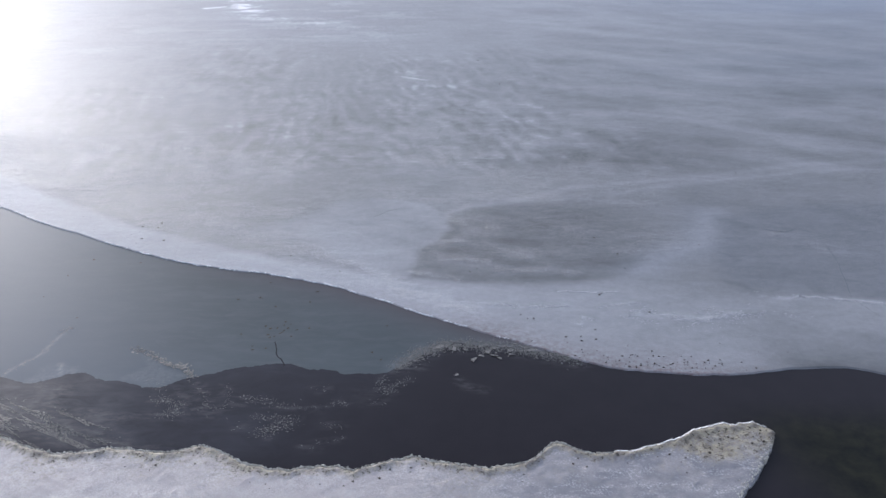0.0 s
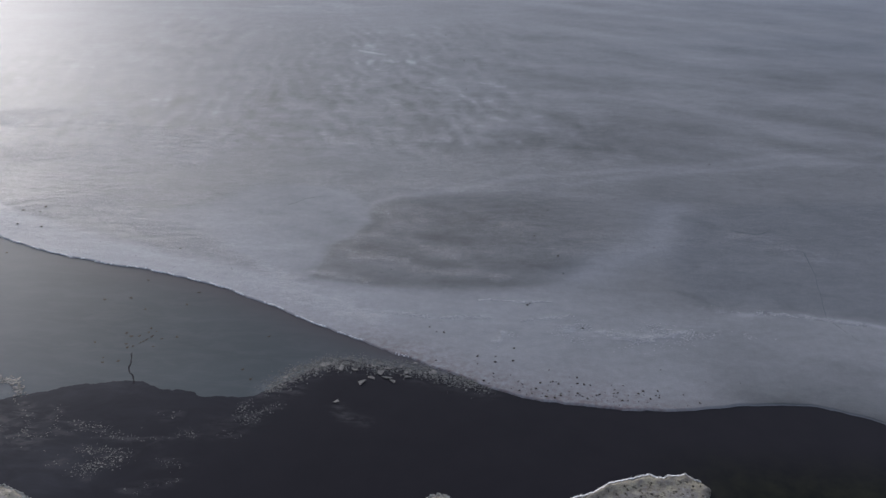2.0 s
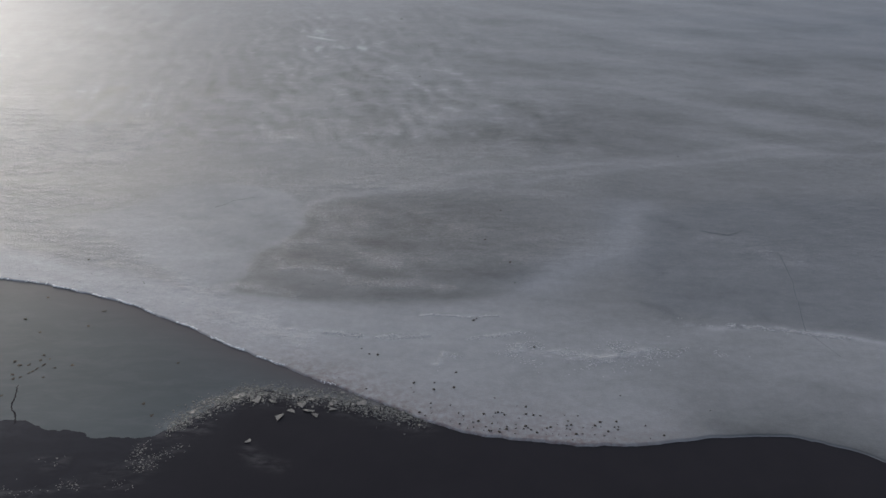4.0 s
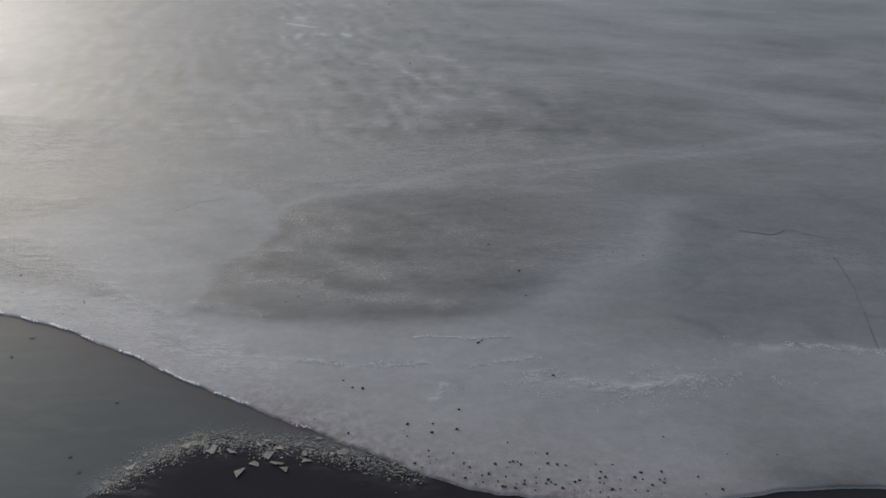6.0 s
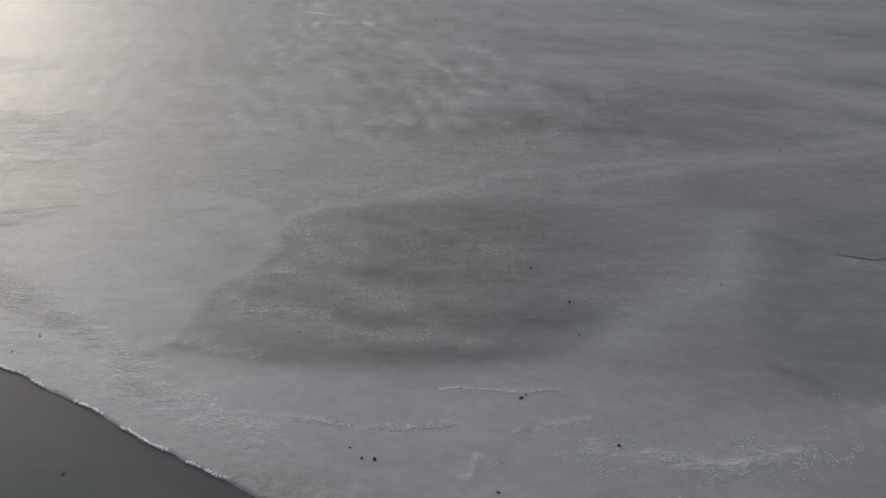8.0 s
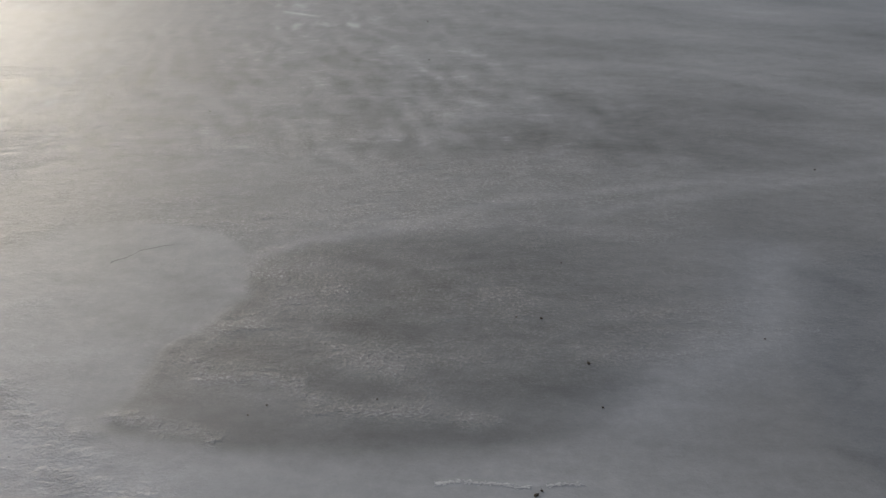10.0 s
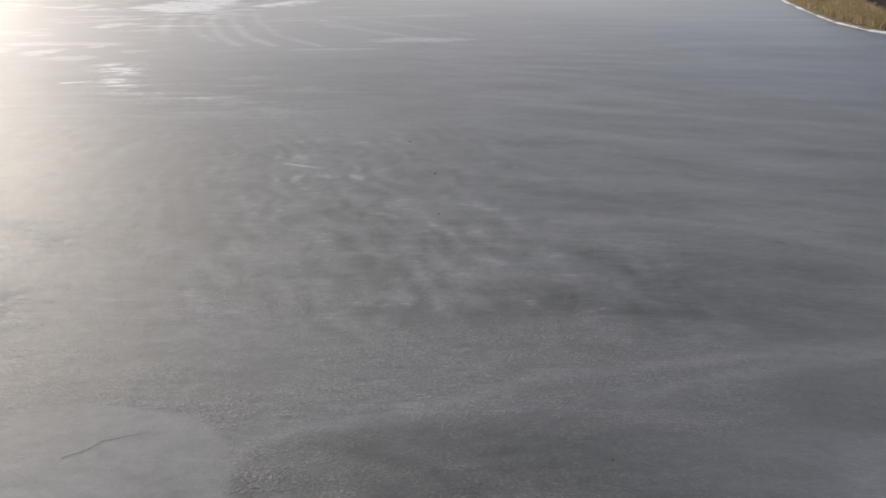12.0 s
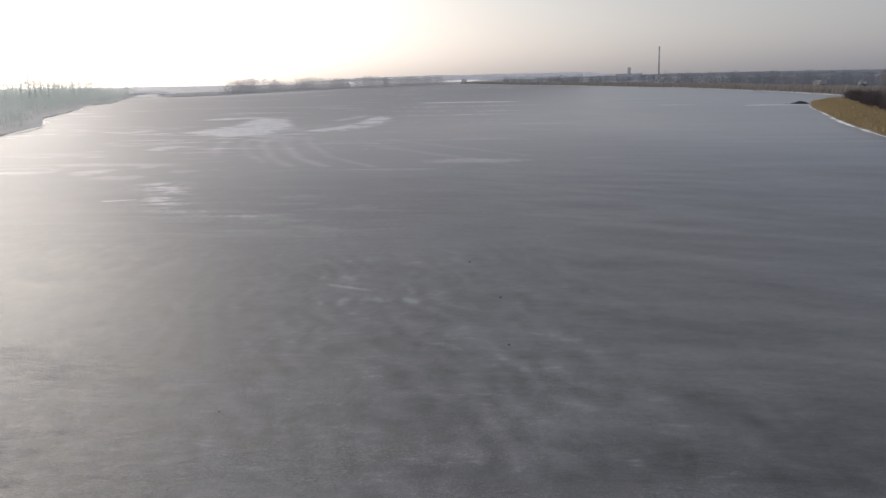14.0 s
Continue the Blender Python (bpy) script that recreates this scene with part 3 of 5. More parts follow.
    rim = 1 - smooth(-1, 1, (y - line) / soft)
    rimf = 0.67 - 0.07 * smooth(2, 9, x) + 0.34 * (fbm(x * 0.5, y, 1.8, 5, 91, 0.6) - 0.5) + 0.10 * smooth(3, -1, x)
    rimf = rimf - 0.10 * smooth(9, 13, x) - 0.12 * smooth(27.6, 29.4, y) * smooth(3, 6, x)
    f = f * (1 - rim) + rim * rimf
    bare, flakes = marks_near(x, y)
    f -= bare * 0.15 * (1 - 0.5 * rim)
    f += flakes * (0.10 + 0.12 * rim)
    ragged = smooth(0.36, 0.58, fbm(x, y, 0.45, 4, 100, 0.6))
    f += 0.25 * np.exp(-((line - y - 0.08) / 0.14) ** 2) * smooth(12.4, 13.4, x) * ragged
    for row in RIM_LINES:
        s = along(row, x, y + 0.22 * (fbm(x, y, 0.6, 4, 94) - 0.5))
        f += 0.16 * np.exp(-(s / 0.09) ** 2) * ragged
    # fall-off of the sun's glow, painted: more frost mid-lake, less to the right
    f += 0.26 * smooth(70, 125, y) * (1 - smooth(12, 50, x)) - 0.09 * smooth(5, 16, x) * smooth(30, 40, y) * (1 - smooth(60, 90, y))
    # bare blue ice and drifts far out
    blue = smooth(2, 46, x - 0.05 * (y - 60) + 14 * (fbm(x * 0.3, y, 16, 4, 102) - 0.5)) * smooth(44, 100, y) * (0.65 + 0.7 * smooth(0.4, 0.6, fbm(x * 0.15, y, 11, 3, 112)))
    f -= 0.22 * blue * (1 - 0.4 * bands)
    f = np.minimum(f, 0.9) + 0.32 * flecks
    f -= 0.12 * smooth(-1.5, 1.5, x - np.interp(y, [100, 113, 131, 174, 260], [46, 42, 37, 30, 20])) * smooth(100, 115, y) * (1 - smooth(230, 300, y))
    wind = fbm(x * 0.6 + y * 0.25, y * 0.5, 2.4, 5, 97, 0.65)
    jx, jy = x + 3 * (fbm(x, y, 14, 3, 95) - 0.5), y + 5 * (fbm(x, y, 14, 3, 96) - 0.5)
    drift = np.zeros(np.shape(x))
    for outline, strong in DRIFTS:
        drift = np.maximum(drift, strong * (1 - smooth(-3.0, 1.0, signed(outline, jx + 4 * (wind - 0.5), jy + 14 * (wind - 0.5)))))
    f += 1.1 * drift * (0.25 + 1.1 * smooth(0.34, 0.60, wind))
    f += strokes(SWIRLS, x + 0.4 * (jx - x), y + 0.4 * (jy - y)) * (0.35 + 1.3 * wind)
    f += (0.24 + 0.5 * smooth(-17, -23, x)) * np.exp(-(along(HOOK, wx * 0.5 + x * 0.5, wy * 0.5 + y * 0.5) / 1.7) ** 2) * smooth(0.40, 0.62, fbm(x * 0.45, y, 0.9, 5, 98, 0.65))
    f += 0.22 * smooth(-30, -18, x) * (1 - smooth(-8, 3, x)) * smooth(70, 76, y) * (1 - smooth(84, 100, y)) * smooth(0.56, 0.68, fbm(x * 0.16, y, 0.9, 4, 116))
    left = smooth(-16, -50, x) * smooth(55, 85, y) * (1 - smooth(150, 215, y))
    f += left * 0.5 * smooth(0.56, 0.66, fbm(x * 0.5, y * 0.6, 1.5, 4, 99)) * smooth(0.42, 0.56, fbm(x, y, 22, 2, 117))
    # white haze and glare over the far left inlet, painted on as snow
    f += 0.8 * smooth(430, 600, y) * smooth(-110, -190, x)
    # white fringe where the old ice breaks off
    f += 0.18 * np.exp(-(d / (0.03 + 0.10 * fbm(x, y, 0.5, 4, 101))) ** 2) * smooth(0.34, 0.56, fbm(x, y, 0.22, 4, 103)) * (1 - smooth(-1, 6, x))
    patch = smooth(0.38, 0.62, fbm(x * 0.5, y, 2.6, 5, 110, 0.6))
    mid = smooth(29, 31, y) * (1 - smooth(46, 58, y)) * (1 - smooth(8, 16, x))
    f += mid * 0.08 * (patch - 0.6)
    f -= 0.42 * np.exp(-d / (0.5 + 1.6 * fbm(x, y, 2.2, 4, 113))) * smooth(11.5, 15, x)
    f += 0.3 * far * (1 - smooth(2, 22, x)) * smooth(0.64, 0.73, fbm(x * 0.2, y, 3.4, 4, 114)) * smooth(0.48, 0.62, fbm(x, y, 40, 2, 115))
    field = smooth(30, 33, y) * (1 - smooth(40, 60, y)) * (0.75 - 0.5 * smooth(4, 15, x)) * (0.4 + 0.7 * patch)
    crust = np.clip(field * (1 - 0.8 * lobe) * (1 - rim) * (1 - 0.15 * lens) * (1 - 0.7 * np.clip(bare, 0, 1)) + 0.6 * flakes + 0.06 + 0.22 * rim * smooth(2, -2, x), 0, 1) * (1 - smooth(60, 90, y))
    dirt = np.exp(-d / (0.35 + 0.9 * fbm(x, y, 1.6, 3, 104))) * (0.30 * smooth(-6, -1, x) + 0.7 * smooth(0.5, 3.0, x)) * (1 - smooth(10.0, 14.0, x))
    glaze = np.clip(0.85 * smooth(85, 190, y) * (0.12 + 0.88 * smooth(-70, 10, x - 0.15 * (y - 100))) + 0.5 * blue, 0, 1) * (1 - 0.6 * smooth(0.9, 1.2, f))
    return np.clip(f, 0.02, 1.5), crust, np.clip(blue + 0.12 * east + 0.17 * np.exp(-(along(PALE_STREAK, wx, wy) / 1.2) ** 2), 0, 1), dirt, glaze


def main_ice():
    xs = spread(-15, 19, 0.10, 1.036, 1100)
    d, step, rows = 0.0, 0.085, []
    while d < 1500:
        rows.append(d)
        if d > 8:
            step = 0.085 + 0.0095 * (d - 8)
        d += step
    rows = np.array(rows)
    X, D = np.meshgrid(xs, rows)
    Y = edge_line(X) + D
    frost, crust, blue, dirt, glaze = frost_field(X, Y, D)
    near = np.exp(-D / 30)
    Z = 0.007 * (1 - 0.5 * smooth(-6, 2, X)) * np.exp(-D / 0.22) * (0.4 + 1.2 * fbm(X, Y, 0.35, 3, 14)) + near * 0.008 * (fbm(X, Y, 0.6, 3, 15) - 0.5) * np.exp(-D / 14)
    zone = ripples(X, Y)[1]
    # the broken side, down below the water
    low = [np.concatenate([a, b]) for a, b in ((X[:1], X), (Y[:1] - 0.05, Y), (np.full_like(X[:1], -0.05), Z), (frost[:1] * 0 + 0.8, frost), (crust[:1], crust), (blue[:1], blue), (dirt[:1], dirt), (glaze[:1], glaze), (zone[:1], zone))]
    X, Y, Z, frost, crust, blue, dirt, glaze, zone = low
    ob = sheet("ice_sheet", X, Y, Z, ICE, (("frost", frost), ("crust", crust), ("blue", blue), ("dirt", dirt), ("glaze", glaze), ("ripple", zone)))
    return tagged(ob, "grey frosted lake ice with a white rim along dark open water", "ice", kind="structure")


main_ice()


# the ridge of broken plates at the end of the thin ice
PILE = [(-0.7, 23.1), (0.1, 24.0), (0.9, 24.55), (2.0, 24.55), (3.3, 24.4), (4.6, 24.0), (5.8, 23.55)]


def thin_sheet():
    xs = spread(-16.5, 4.6, 0.06, 1.06, 74)
    xs = xs[(xs > -88) & (xs < 4.7)]
    v = np.linspace(0, 1, 80)
    X, V = np.meshgrid(xs, v)
    lo, hi = thin_line(X), edge_line(X) + 0.1
    lo = np.minimum(lo, hi - 0.15)
    Y = lo + (hi - lo) * V
    D = Y - lo
    kx, ky = X + 0.5 * (fbm(X, Y, 0.9, 4, 106) - 0.5), Y + 0.5 * (fbm(X, Y, 0.9, 4, 107) - 0.5)
    frost = 0.30 * strokes([([(-15.0, 22.4), (-14.8, 22.9), (-14.2, 23.5), (-14.0, 24.0), (-13.9, 24.8), (-13.8, 25.6)], 0.07, 0.8), ([(-13.2, 23.1), (-12.8, 22.6)], 0.08, 1.0)], kx, ky)
    frost += 0.16 * smooth(0.40, 0.65, fbm(X, Y, 1.6, 4, 105)) * np.exp(-D / 1.0) * (1 - smooth(-12.6, -11.6, X))
    frost += 0.24 * np.exp(-(along(PILE, X, Y) / 0.35) ** 2)
    # the pale wedge of doubled ice beside the broken seam
    wedge = 1 - smooth(-0.25, 0.1, signed([(-10.6, 24.0), (-9.6, 23.6), (-8.9, 23.0), (-8.0, 22.3), (-9.6, 21.8), (-10.6, 22.3), (-9.9, 23.0)], kx, ky))
    frost += 0.10 * wedge
    brown = np.exp(-(edge_line(X) - Y) / 0.9) * smooth(-16, -4, X)
    Z = np.full_like(X, -0.0262) + 0.003 * (fbm(X, Y, 0.8, 3, 17) - 0.5)
    ob = sheet("thin_ice_sheet", X, Y, Z, THIN, (("frost", np.clip(frost, 0, 1)), ("brown", np.clip(brown, 0, 1)), ("pale", 0.8 * smooth(-5, -15, X + 0.6 * (Y - 25)))))
    return tagged(ob, "smooth grey thin new ice beside the white ice rim", "ice", kind="structure")


thin_sheet()


# arcs of crushed ice afloat off the thin ice
CRUMB_LINES = [
    [(-5.9, 21.2), (-5.5, 21.1), (-5.0, 21.1), (-4.4, 20.7), (-3.0, 20.7)],
    [(-2.8, 20.8), (-2.6, 21.0), (-2.2, 20.8)],
    [(-1.6, 20.9), (-1.4, 21.0), (-1.0, 20.9)],
    [(-3.6, 21.8), (-3.1, 21.5), (-3.1, 21.8)],
    [(-1.2, 22.4), (-1.2, 22.0), (-1.2, 21.7), (-0.9, 21.5), (-0.8, 21.8), (-0.6, 22.0), (-0.2, 22.3)],
    [(-7.7, 22.0), (-7.1, 21.2), (-7.1, 20.7), (-6.7, 20.6), (-6.3, 20.8), (-6.4, 21.4), (-6.7, 22.0)],
    [(-9.0, 21.0), (-8.5, 21.0), (-8.0, 20.8), (-7.9, 20.3), (-8.4, 20.2)],
    [(-7.9, 20.6), (-6.9, 20.5), (-6.3, 20.6), (-5.5, 20.9), (-4.8, 20.7), (-4.0, 20.6), (-3.1, 20.5)],
    [(-4.6, 19.0), (-4.6, 19.4), (-4.5, 19.9)],
    [(-3.1, 18.8), (-2.6, 18.9), (-2.2, 19.0)],
    [(-3.5, 18.6), (-2.7, 18.5)],
    [(-5.8, 19.5), (-5.4, 19.6)],
    [(-5.3, 20.1), (-4.8, 20.1), (-4.3, 20.1), (-3.8, 20.0)],
    [(-5.0, 19.3), (-4.5, 19.5), (-3.9, 19.7)],
    [(-3.0, 19.8), (-2.6, 19.7), (-2.2, 19.6)],
    [(-9.6, 22.2), (-8.9, 22.0), (-8.9, 21.5)],
]


def water():
    xs = spread(-20, 20, 0.25, 1.08, 90)
    ys = np.concatenate([np.arange(-30, 14, 1.5), np.arange(14, 27, 0.2), np.arange(27, 70, 1.2)])
    X, Y = np.meshgrid(xs, ys)
    skin = 0.5 * np.exp(-(along([(-15, 20.6), (-12.5, 19.9), (-9.8, 18.7)], X, Y) / 0.8) ** 2)
    skin += 0.55 * strokes([([(-11.1, 20.3), (-10.0, 20.1), (-6.6, 20.2)], 0.22, 0.8), ([(-9.6, 18.6), (-7.8, 18.5)], 0.12, 1.0), ([(-8.4, 21.6), (-7.7, 21.1), (-7.5, 20.6)], 0.2, 0.9), ([(-7.6, 21.6), (-6.9, 21.3), (-7.1, 20.8)], 0.2, 0.9),
                            ([(-13.3, 21.7), (-12.4, 21.5), (-12.6, 20.9)], 0.5, 0.8), ([(-0.5, 23.0), (0.2, 23.0)], 0.22, 1.0), ([(1.5, 22.3), (1.8, 21.9), (2.4, 21.7)], 0.18, 0.9), ([(-1.8, 21.4), (-0.9, 21.6)], 0.4, 0.4)], X, Y)
    skin += 0.5 * strokes([(line, 0.14, 1.0) for line in CRUMB_LINES], X, Y)
    skin += 0.9 * np.exp(-(along(PILE, X, Y) / 0.42) ** 2)
    film = (0.35 * smooth(2.0, -6.0, X) + 0.65 * smooth(-4.0, -11.5, X + 1.2 * (Y - 21))) * (0.55 + 0.9 * (fbm(X, Y, 1.8, 4, 108) - 0.3)) * smooth(17.0, 19.0, Y) + 0.25 * np.exp(-np.maximum(thin_line(X) - Y, 0) / 0.8) * (X < 1)
    shallow = smooth(10.2, 13.5, X + 0.4 * (Y - 18)) * (1 - smooth(19.2, 21.5, Y))
    ob = sheet("water", X, Y, np.full_like(X, -0.03), WATER, (("skin", np.clip(skin, 0, 1)), ("shallow", shallow), ("film", np.clip(film, 0, 1))))
    return tagged(ob, "dark still open water between the ice edges", "water", kind="structure")


water()


def shelf():
    xs = np.concatenate([np.arange(-60, -16, 0.8), np.arange(-16, 11.62, 0.07)])
    d = np.concatenate([np.arange(0, 3.2, 0.06), 3.2 + np.cumsum(0.06 * 1.09 ** np.arange(70))])
    X, D = np.meshgrid(xs, d)
    top = shelf_line(X)
    low = np.where(X < 7.6, -14.0, curve(SHELF_LOW, np.maximum(X, 7.6))) + 0.55 * (fbm(X, X * 0 + 2, 0.35, 5, 24, 0.65) - 0.5)
    Y = np.maximum(top - D, np.minimum(low, top - 0.02))
    side = np.where(X > 7.6, Y - low, 9.0)
    rim = np.minimum(D, side)
    lump = fbm(X, Y, 0.28, 4, 26, 0.65)
    Z = 0.02 + 0.06 * smooth(0, 0.12, rim) + 0.09 * np.exp(-((D - 0.15) / 0.16) ** 2) * lump + 0.06 * (fbm(X, Y, 1.4, 4, 27) - 0.5) + 0.05 * (lump - 0.5)
    dirt = 0.9 * np.exp(-((D - 0.10) / 0.24) ** 2) * smooth(0.2, 0.55, fbm(X, Y, 1.1, 3, 28) + 0.2)
    dirt += 0.95 * np.exp(-(signed([(8.2, 18.9), (9.4, 19.6), (11.2, 19.8), (11.5, 19.2), (10.6, 18.4), (9.4, 18.2)], X, Y).clip(0) / 0.28) ** 2) * (0.15 + 1.1 * fbm(X, Y, 0.5, 4, 29))
    dirt += 0.4 * smooth(0.42, 0.75, fbm(X, Y, 1.6, 4, 30)) * np.exp(-D / 1.2)
    X, Y, Z, dirt = (np.concatenate([a, b]) for a, b in ((X[:1], X), (Y[:1] + 0.02, Y), (np.full_like(X[:1], -0.14), Z), (dirt[:1], dirt)))
    X, Y, Z, dirt = (np.concatenate([a, b]) for a, b in ((X, X[-1:]), (Y, Y[-1:] - 0.02), (Z, np.full_like(X[:1], -0.14)), (dirt, dirt[-1:])))
    ob = sheet("ice_shelf", X, Y, Z, SNOW, (("dirt", np.clip(dirt, 0, 1)), ("greyer", smooth(-1.5, 6, X) * 0.95)))
    return tagged(ob, "white crusted snow ice shelf with a dirty brown edge at the shore", "ice", kind="structure")


shelf()


def shelf_lip():
    """The thin wet ledge of clear white ice along the outer edge of the shelf's tip."""
    xs = np.arange(6.4, 11.45, 0.05)
    X = np.stack([xs] * 4)
    wide = (0.004 + 0.05 * fbm(xs, xs * 0, 0.25, 5, 33, 0.65)) * (1 - 0.8 * smooth(10.6, 11.4, xs))
    y = shelf_line(xs)
    Y = np.stack([y - 0.03, y + 0.4 * wide, y + wide, y + wide])
    Z = np.stack([xs * 0 + 0.085, xs * 0 + 0.08, xs * 0 + 0.04, xs * 0 - 0.1])
    ob = sheet("ice_lip", X, Y, Z, RIME)
    return tagged(ob, "thin white ice lip on the edge of the shelf", "ice", kind="structure")


shelf_lip()


def land(name, outline, z, material, label):
    """A bank with a low sloping shore, from its outline."""
    bm = bmesh.new()
    top = [bm.verts.new((x, y, z)) for x, y in outline]
    foot = [bm.verts.new((x, y, -0.4)) for x, y in outline]
    bm.faces.new(top)
    for i in range(len(top)):
        bm.faces.new((top[i - 1], foot[i - 1], foot[i], top[i]))
    bmesh.ops.recalc_face_normals(bm, faces=bm.faces)
    bmesh.ops.triangulate(bm, faces=bm.faces)
    return tagged(part(name, bm, material), label, "bank", kind="structure")


bm = bmesh.new()
bmesh.ops.create_grid(bm, x_segments=40, y_segments=40, size=4600, matrix=Matrix.Translation((0, 1500, -1.5)))
tagged(part("ground", bm, GLARE_PLAIN), "plain reaching to the horizon, pale with painted glare", "ground", kind="structure")

LEFT_SHORE = [(-150, 0), (-112, 95), (-86, 140), (-80.5, 165.6), (-90, 197), (-112, 238), (-116, 250), (-136, 304), (-157, 350), (-161, 382), (-190, 455), (-218, 536), (-252, 622)]
HEADLAND = [(-240, 660), (-215, 580), (-190, 512), (-176, 522), (-166, 565), (-160, 650), (-143, 774), (-120, 860), (-96, 970), (-66, 1105)]
FAR_SHORE = [(-62, 1112), (-30, 980), (3, 876), (46, 762), (76, 650), (101, 560), (112, 470), (117.5, 402), (117, 350), (118, 325)]
RIGHT_SHORE = [(145, -60), (76, 30), (58, 85), (50.2, 122), (50.6, 133), (53.5, 150), (57, 168), (61, 186), (68, 214), (74, 239), (80, 260), (90, 268), (100, 285), (118, 300)]
land("bank_left", LEFT_SHORE + [(-262, 660), (-900, 1000), (-1500, 400), (-500, -100)], 0.3, HAZY_BANK, "low wooded bank of the frozen lake in haze")
land("headland", HEADLAND + [(-40, 1260), (-120, 1110), (-185, 880), (-213, 720)], 0.3, HAZY_BANK, "low headland with bare trees across the ice")
land("bank_far", FAR_SHORE + [(420, 420), (1500, 1600), (100, 2400), (-66, 1800)], 0.3, HAZY_BANK, "far flat shore with a strip of dry reed")
land("bank_right", RIGHT_SHORE + [(420, 400), (420, -60)], 0.25, EARTH, "low grassy bank behind the golden reed")
land("bank_near", [(-62, -9), (60, -9), (140, -60), (400, -80), (300, -700), (-600, -700), (-200, -40)], 0.12, SNOW, "snowy near shore behind the shelf")


# ---- plants ----
def tube(verts, faces, a, b, ra, rb, sides):
    """A tapered round stick from a to b."""
    way = (b - a).normalized()
    u = way.orthogonal().normalized()
    w = way.cross(u)
    start = len(verts)
    for p, r in ((a, ra), (b, rb)):
        for k in range(sides):
            t = 2 * math.pi * k / sides
            verts.append(p + u * (r * math.cos(t)) + w * (r * math.sin(t)))
    for k in range(sides):
        n = (k + 1) % sides
        faces.append((start + k, start + n, start + sides + n, start + sides + k))


def bare_tree(name, seed, height, twig_count, label, lean=0.06, wide=0.22):
    """A leafless tree: a tapered trunk, limbs, and a crown of fine twigs."""
    rnd = random.Random(seed)
    tv, tf, lv, lf, cv, cf = [], [], [], [], [], []
    p, way = Vector((0, 0, -0.2)), Vector((rnd.uniform(-lean, lean), rnd.uniform(-lean, lean), 1)).normalized()
    r, spine = height * 0.014, [Vector((0, 0, -0.2))]
    steps = 7
    for i in range(steps):
        q = p + way * (height * 0.92 / steps)
        tube(tv, tf, p, q, r, r * 0.78, 7)
        r *= 0.78
        way = (way + Vector((rnd.uniform(-0.1, 0.1), rnd.uniform(-0.1, 0.1), 0))).normalized()
        p = q
        spine.append(q)
    tips = []
    for i in range(34):
        h = rnd.uniform(0.18, 0.97)
        k = min(int(h * steps), steps - 1)
        a = spine[k].lerp(spine[k + 1], h * steps - k)
        ang = rnd.uniform(0, 2 * math.pi)
        out = height * wide * (1.15 - h) * rnd.uniform(0.6, 1.2)
        mid = a + Vector((math.cos(ang) * out * 0.6, math.sin(ang) * out * 0.6, out * rnd.uniform(0.5, 0.9)))
        end = mid + Vector((math.cos(ang) * out * 0.4, math.sin(ang) * out * 0.4, out * rnd.uniform(0.7, 1.3)))
        ra = height * 0.006 * (1.2 - h)
        tube(lv, lf, a, mid, ra, ra * 0.7, 5)
        tube(lv, lf, mid, end, ra * 0.7, ra * 0.3, 5)
        tips += [(a, mid), (mid, end), (mid, end)]
    for i in range(twig_count):
        a, b = rnd.choice(tips)
        s = a.lerp(b, rnd.uniform(0.1, 1))
        way = 0.6 * (b - a).normalized() + Vector((rnd.uniform(-1, 1), rnd.uniform(-1, 1), rnd.uniform(-0.3, 0.8)))
        e = s + way.normalized() * height * rnd.uniform(0.03, 0.085)
        tube(cv, cf, s, e, 0.022, 0.008, 3)
    root = new(name, soup("trunk", tv, tf, BARK))
    for n, v, f, m in (("limbs", lv, lf, BARK), ("crown", cv, cf, TWIG)):
        ob = new(n, soup(n, v, f, m, shade=False))
        ob.parent = root
    return tagged(root, label, "tree", "trees on the reed bank")


def bush(name, seed, height, count, material, label, group):
    rnd = random.Random(seed)
    v, f = [], []
    for i in range(count):
        ang, lean = rnd.uniform(0, 2 * math.pi), rnd.uniform(0, 0.75)
        a = Vector((rnd.gauss(0, height * 0.16), rnd.gauss(0, height * 0.16), -0.1))
        way = Vector((math.cos(ang) * lean, math.sin(ang) * lean, 1)).normalized()
        length = height * rnd.uniform(0.5, 1.05) * (1 - 0.25 * lean)
        m = a + way * length * 0.55
        e = m + (way + Vector((rnd.uniform(-0.4, 0.4), rnd.uniform(-0.4, 0.4), 0.1))).normalized() * length * 0.45
        tube(v, f, a, m, 0.035, 0.024, 3)
        tube(v, f, m, e, 0.024, 0.008, 3)
        for k in range(3):
            s = m.lerp(e, rnd.random())
            t = s + Vector((rnd.uniform(-1, 1), rnd.uniform(-1, 1), rnd.uniform(0, 1))) * height * 0.12
            tube(v, f, s, t, 0.016, 0.006, 3)
    return tagged(new(name, soup(name, v, f, material, shade=False)), label, "bush", group)


def within(outline, x, y):
    return signed(outline, np.array([x]), np.array([y]))[0]


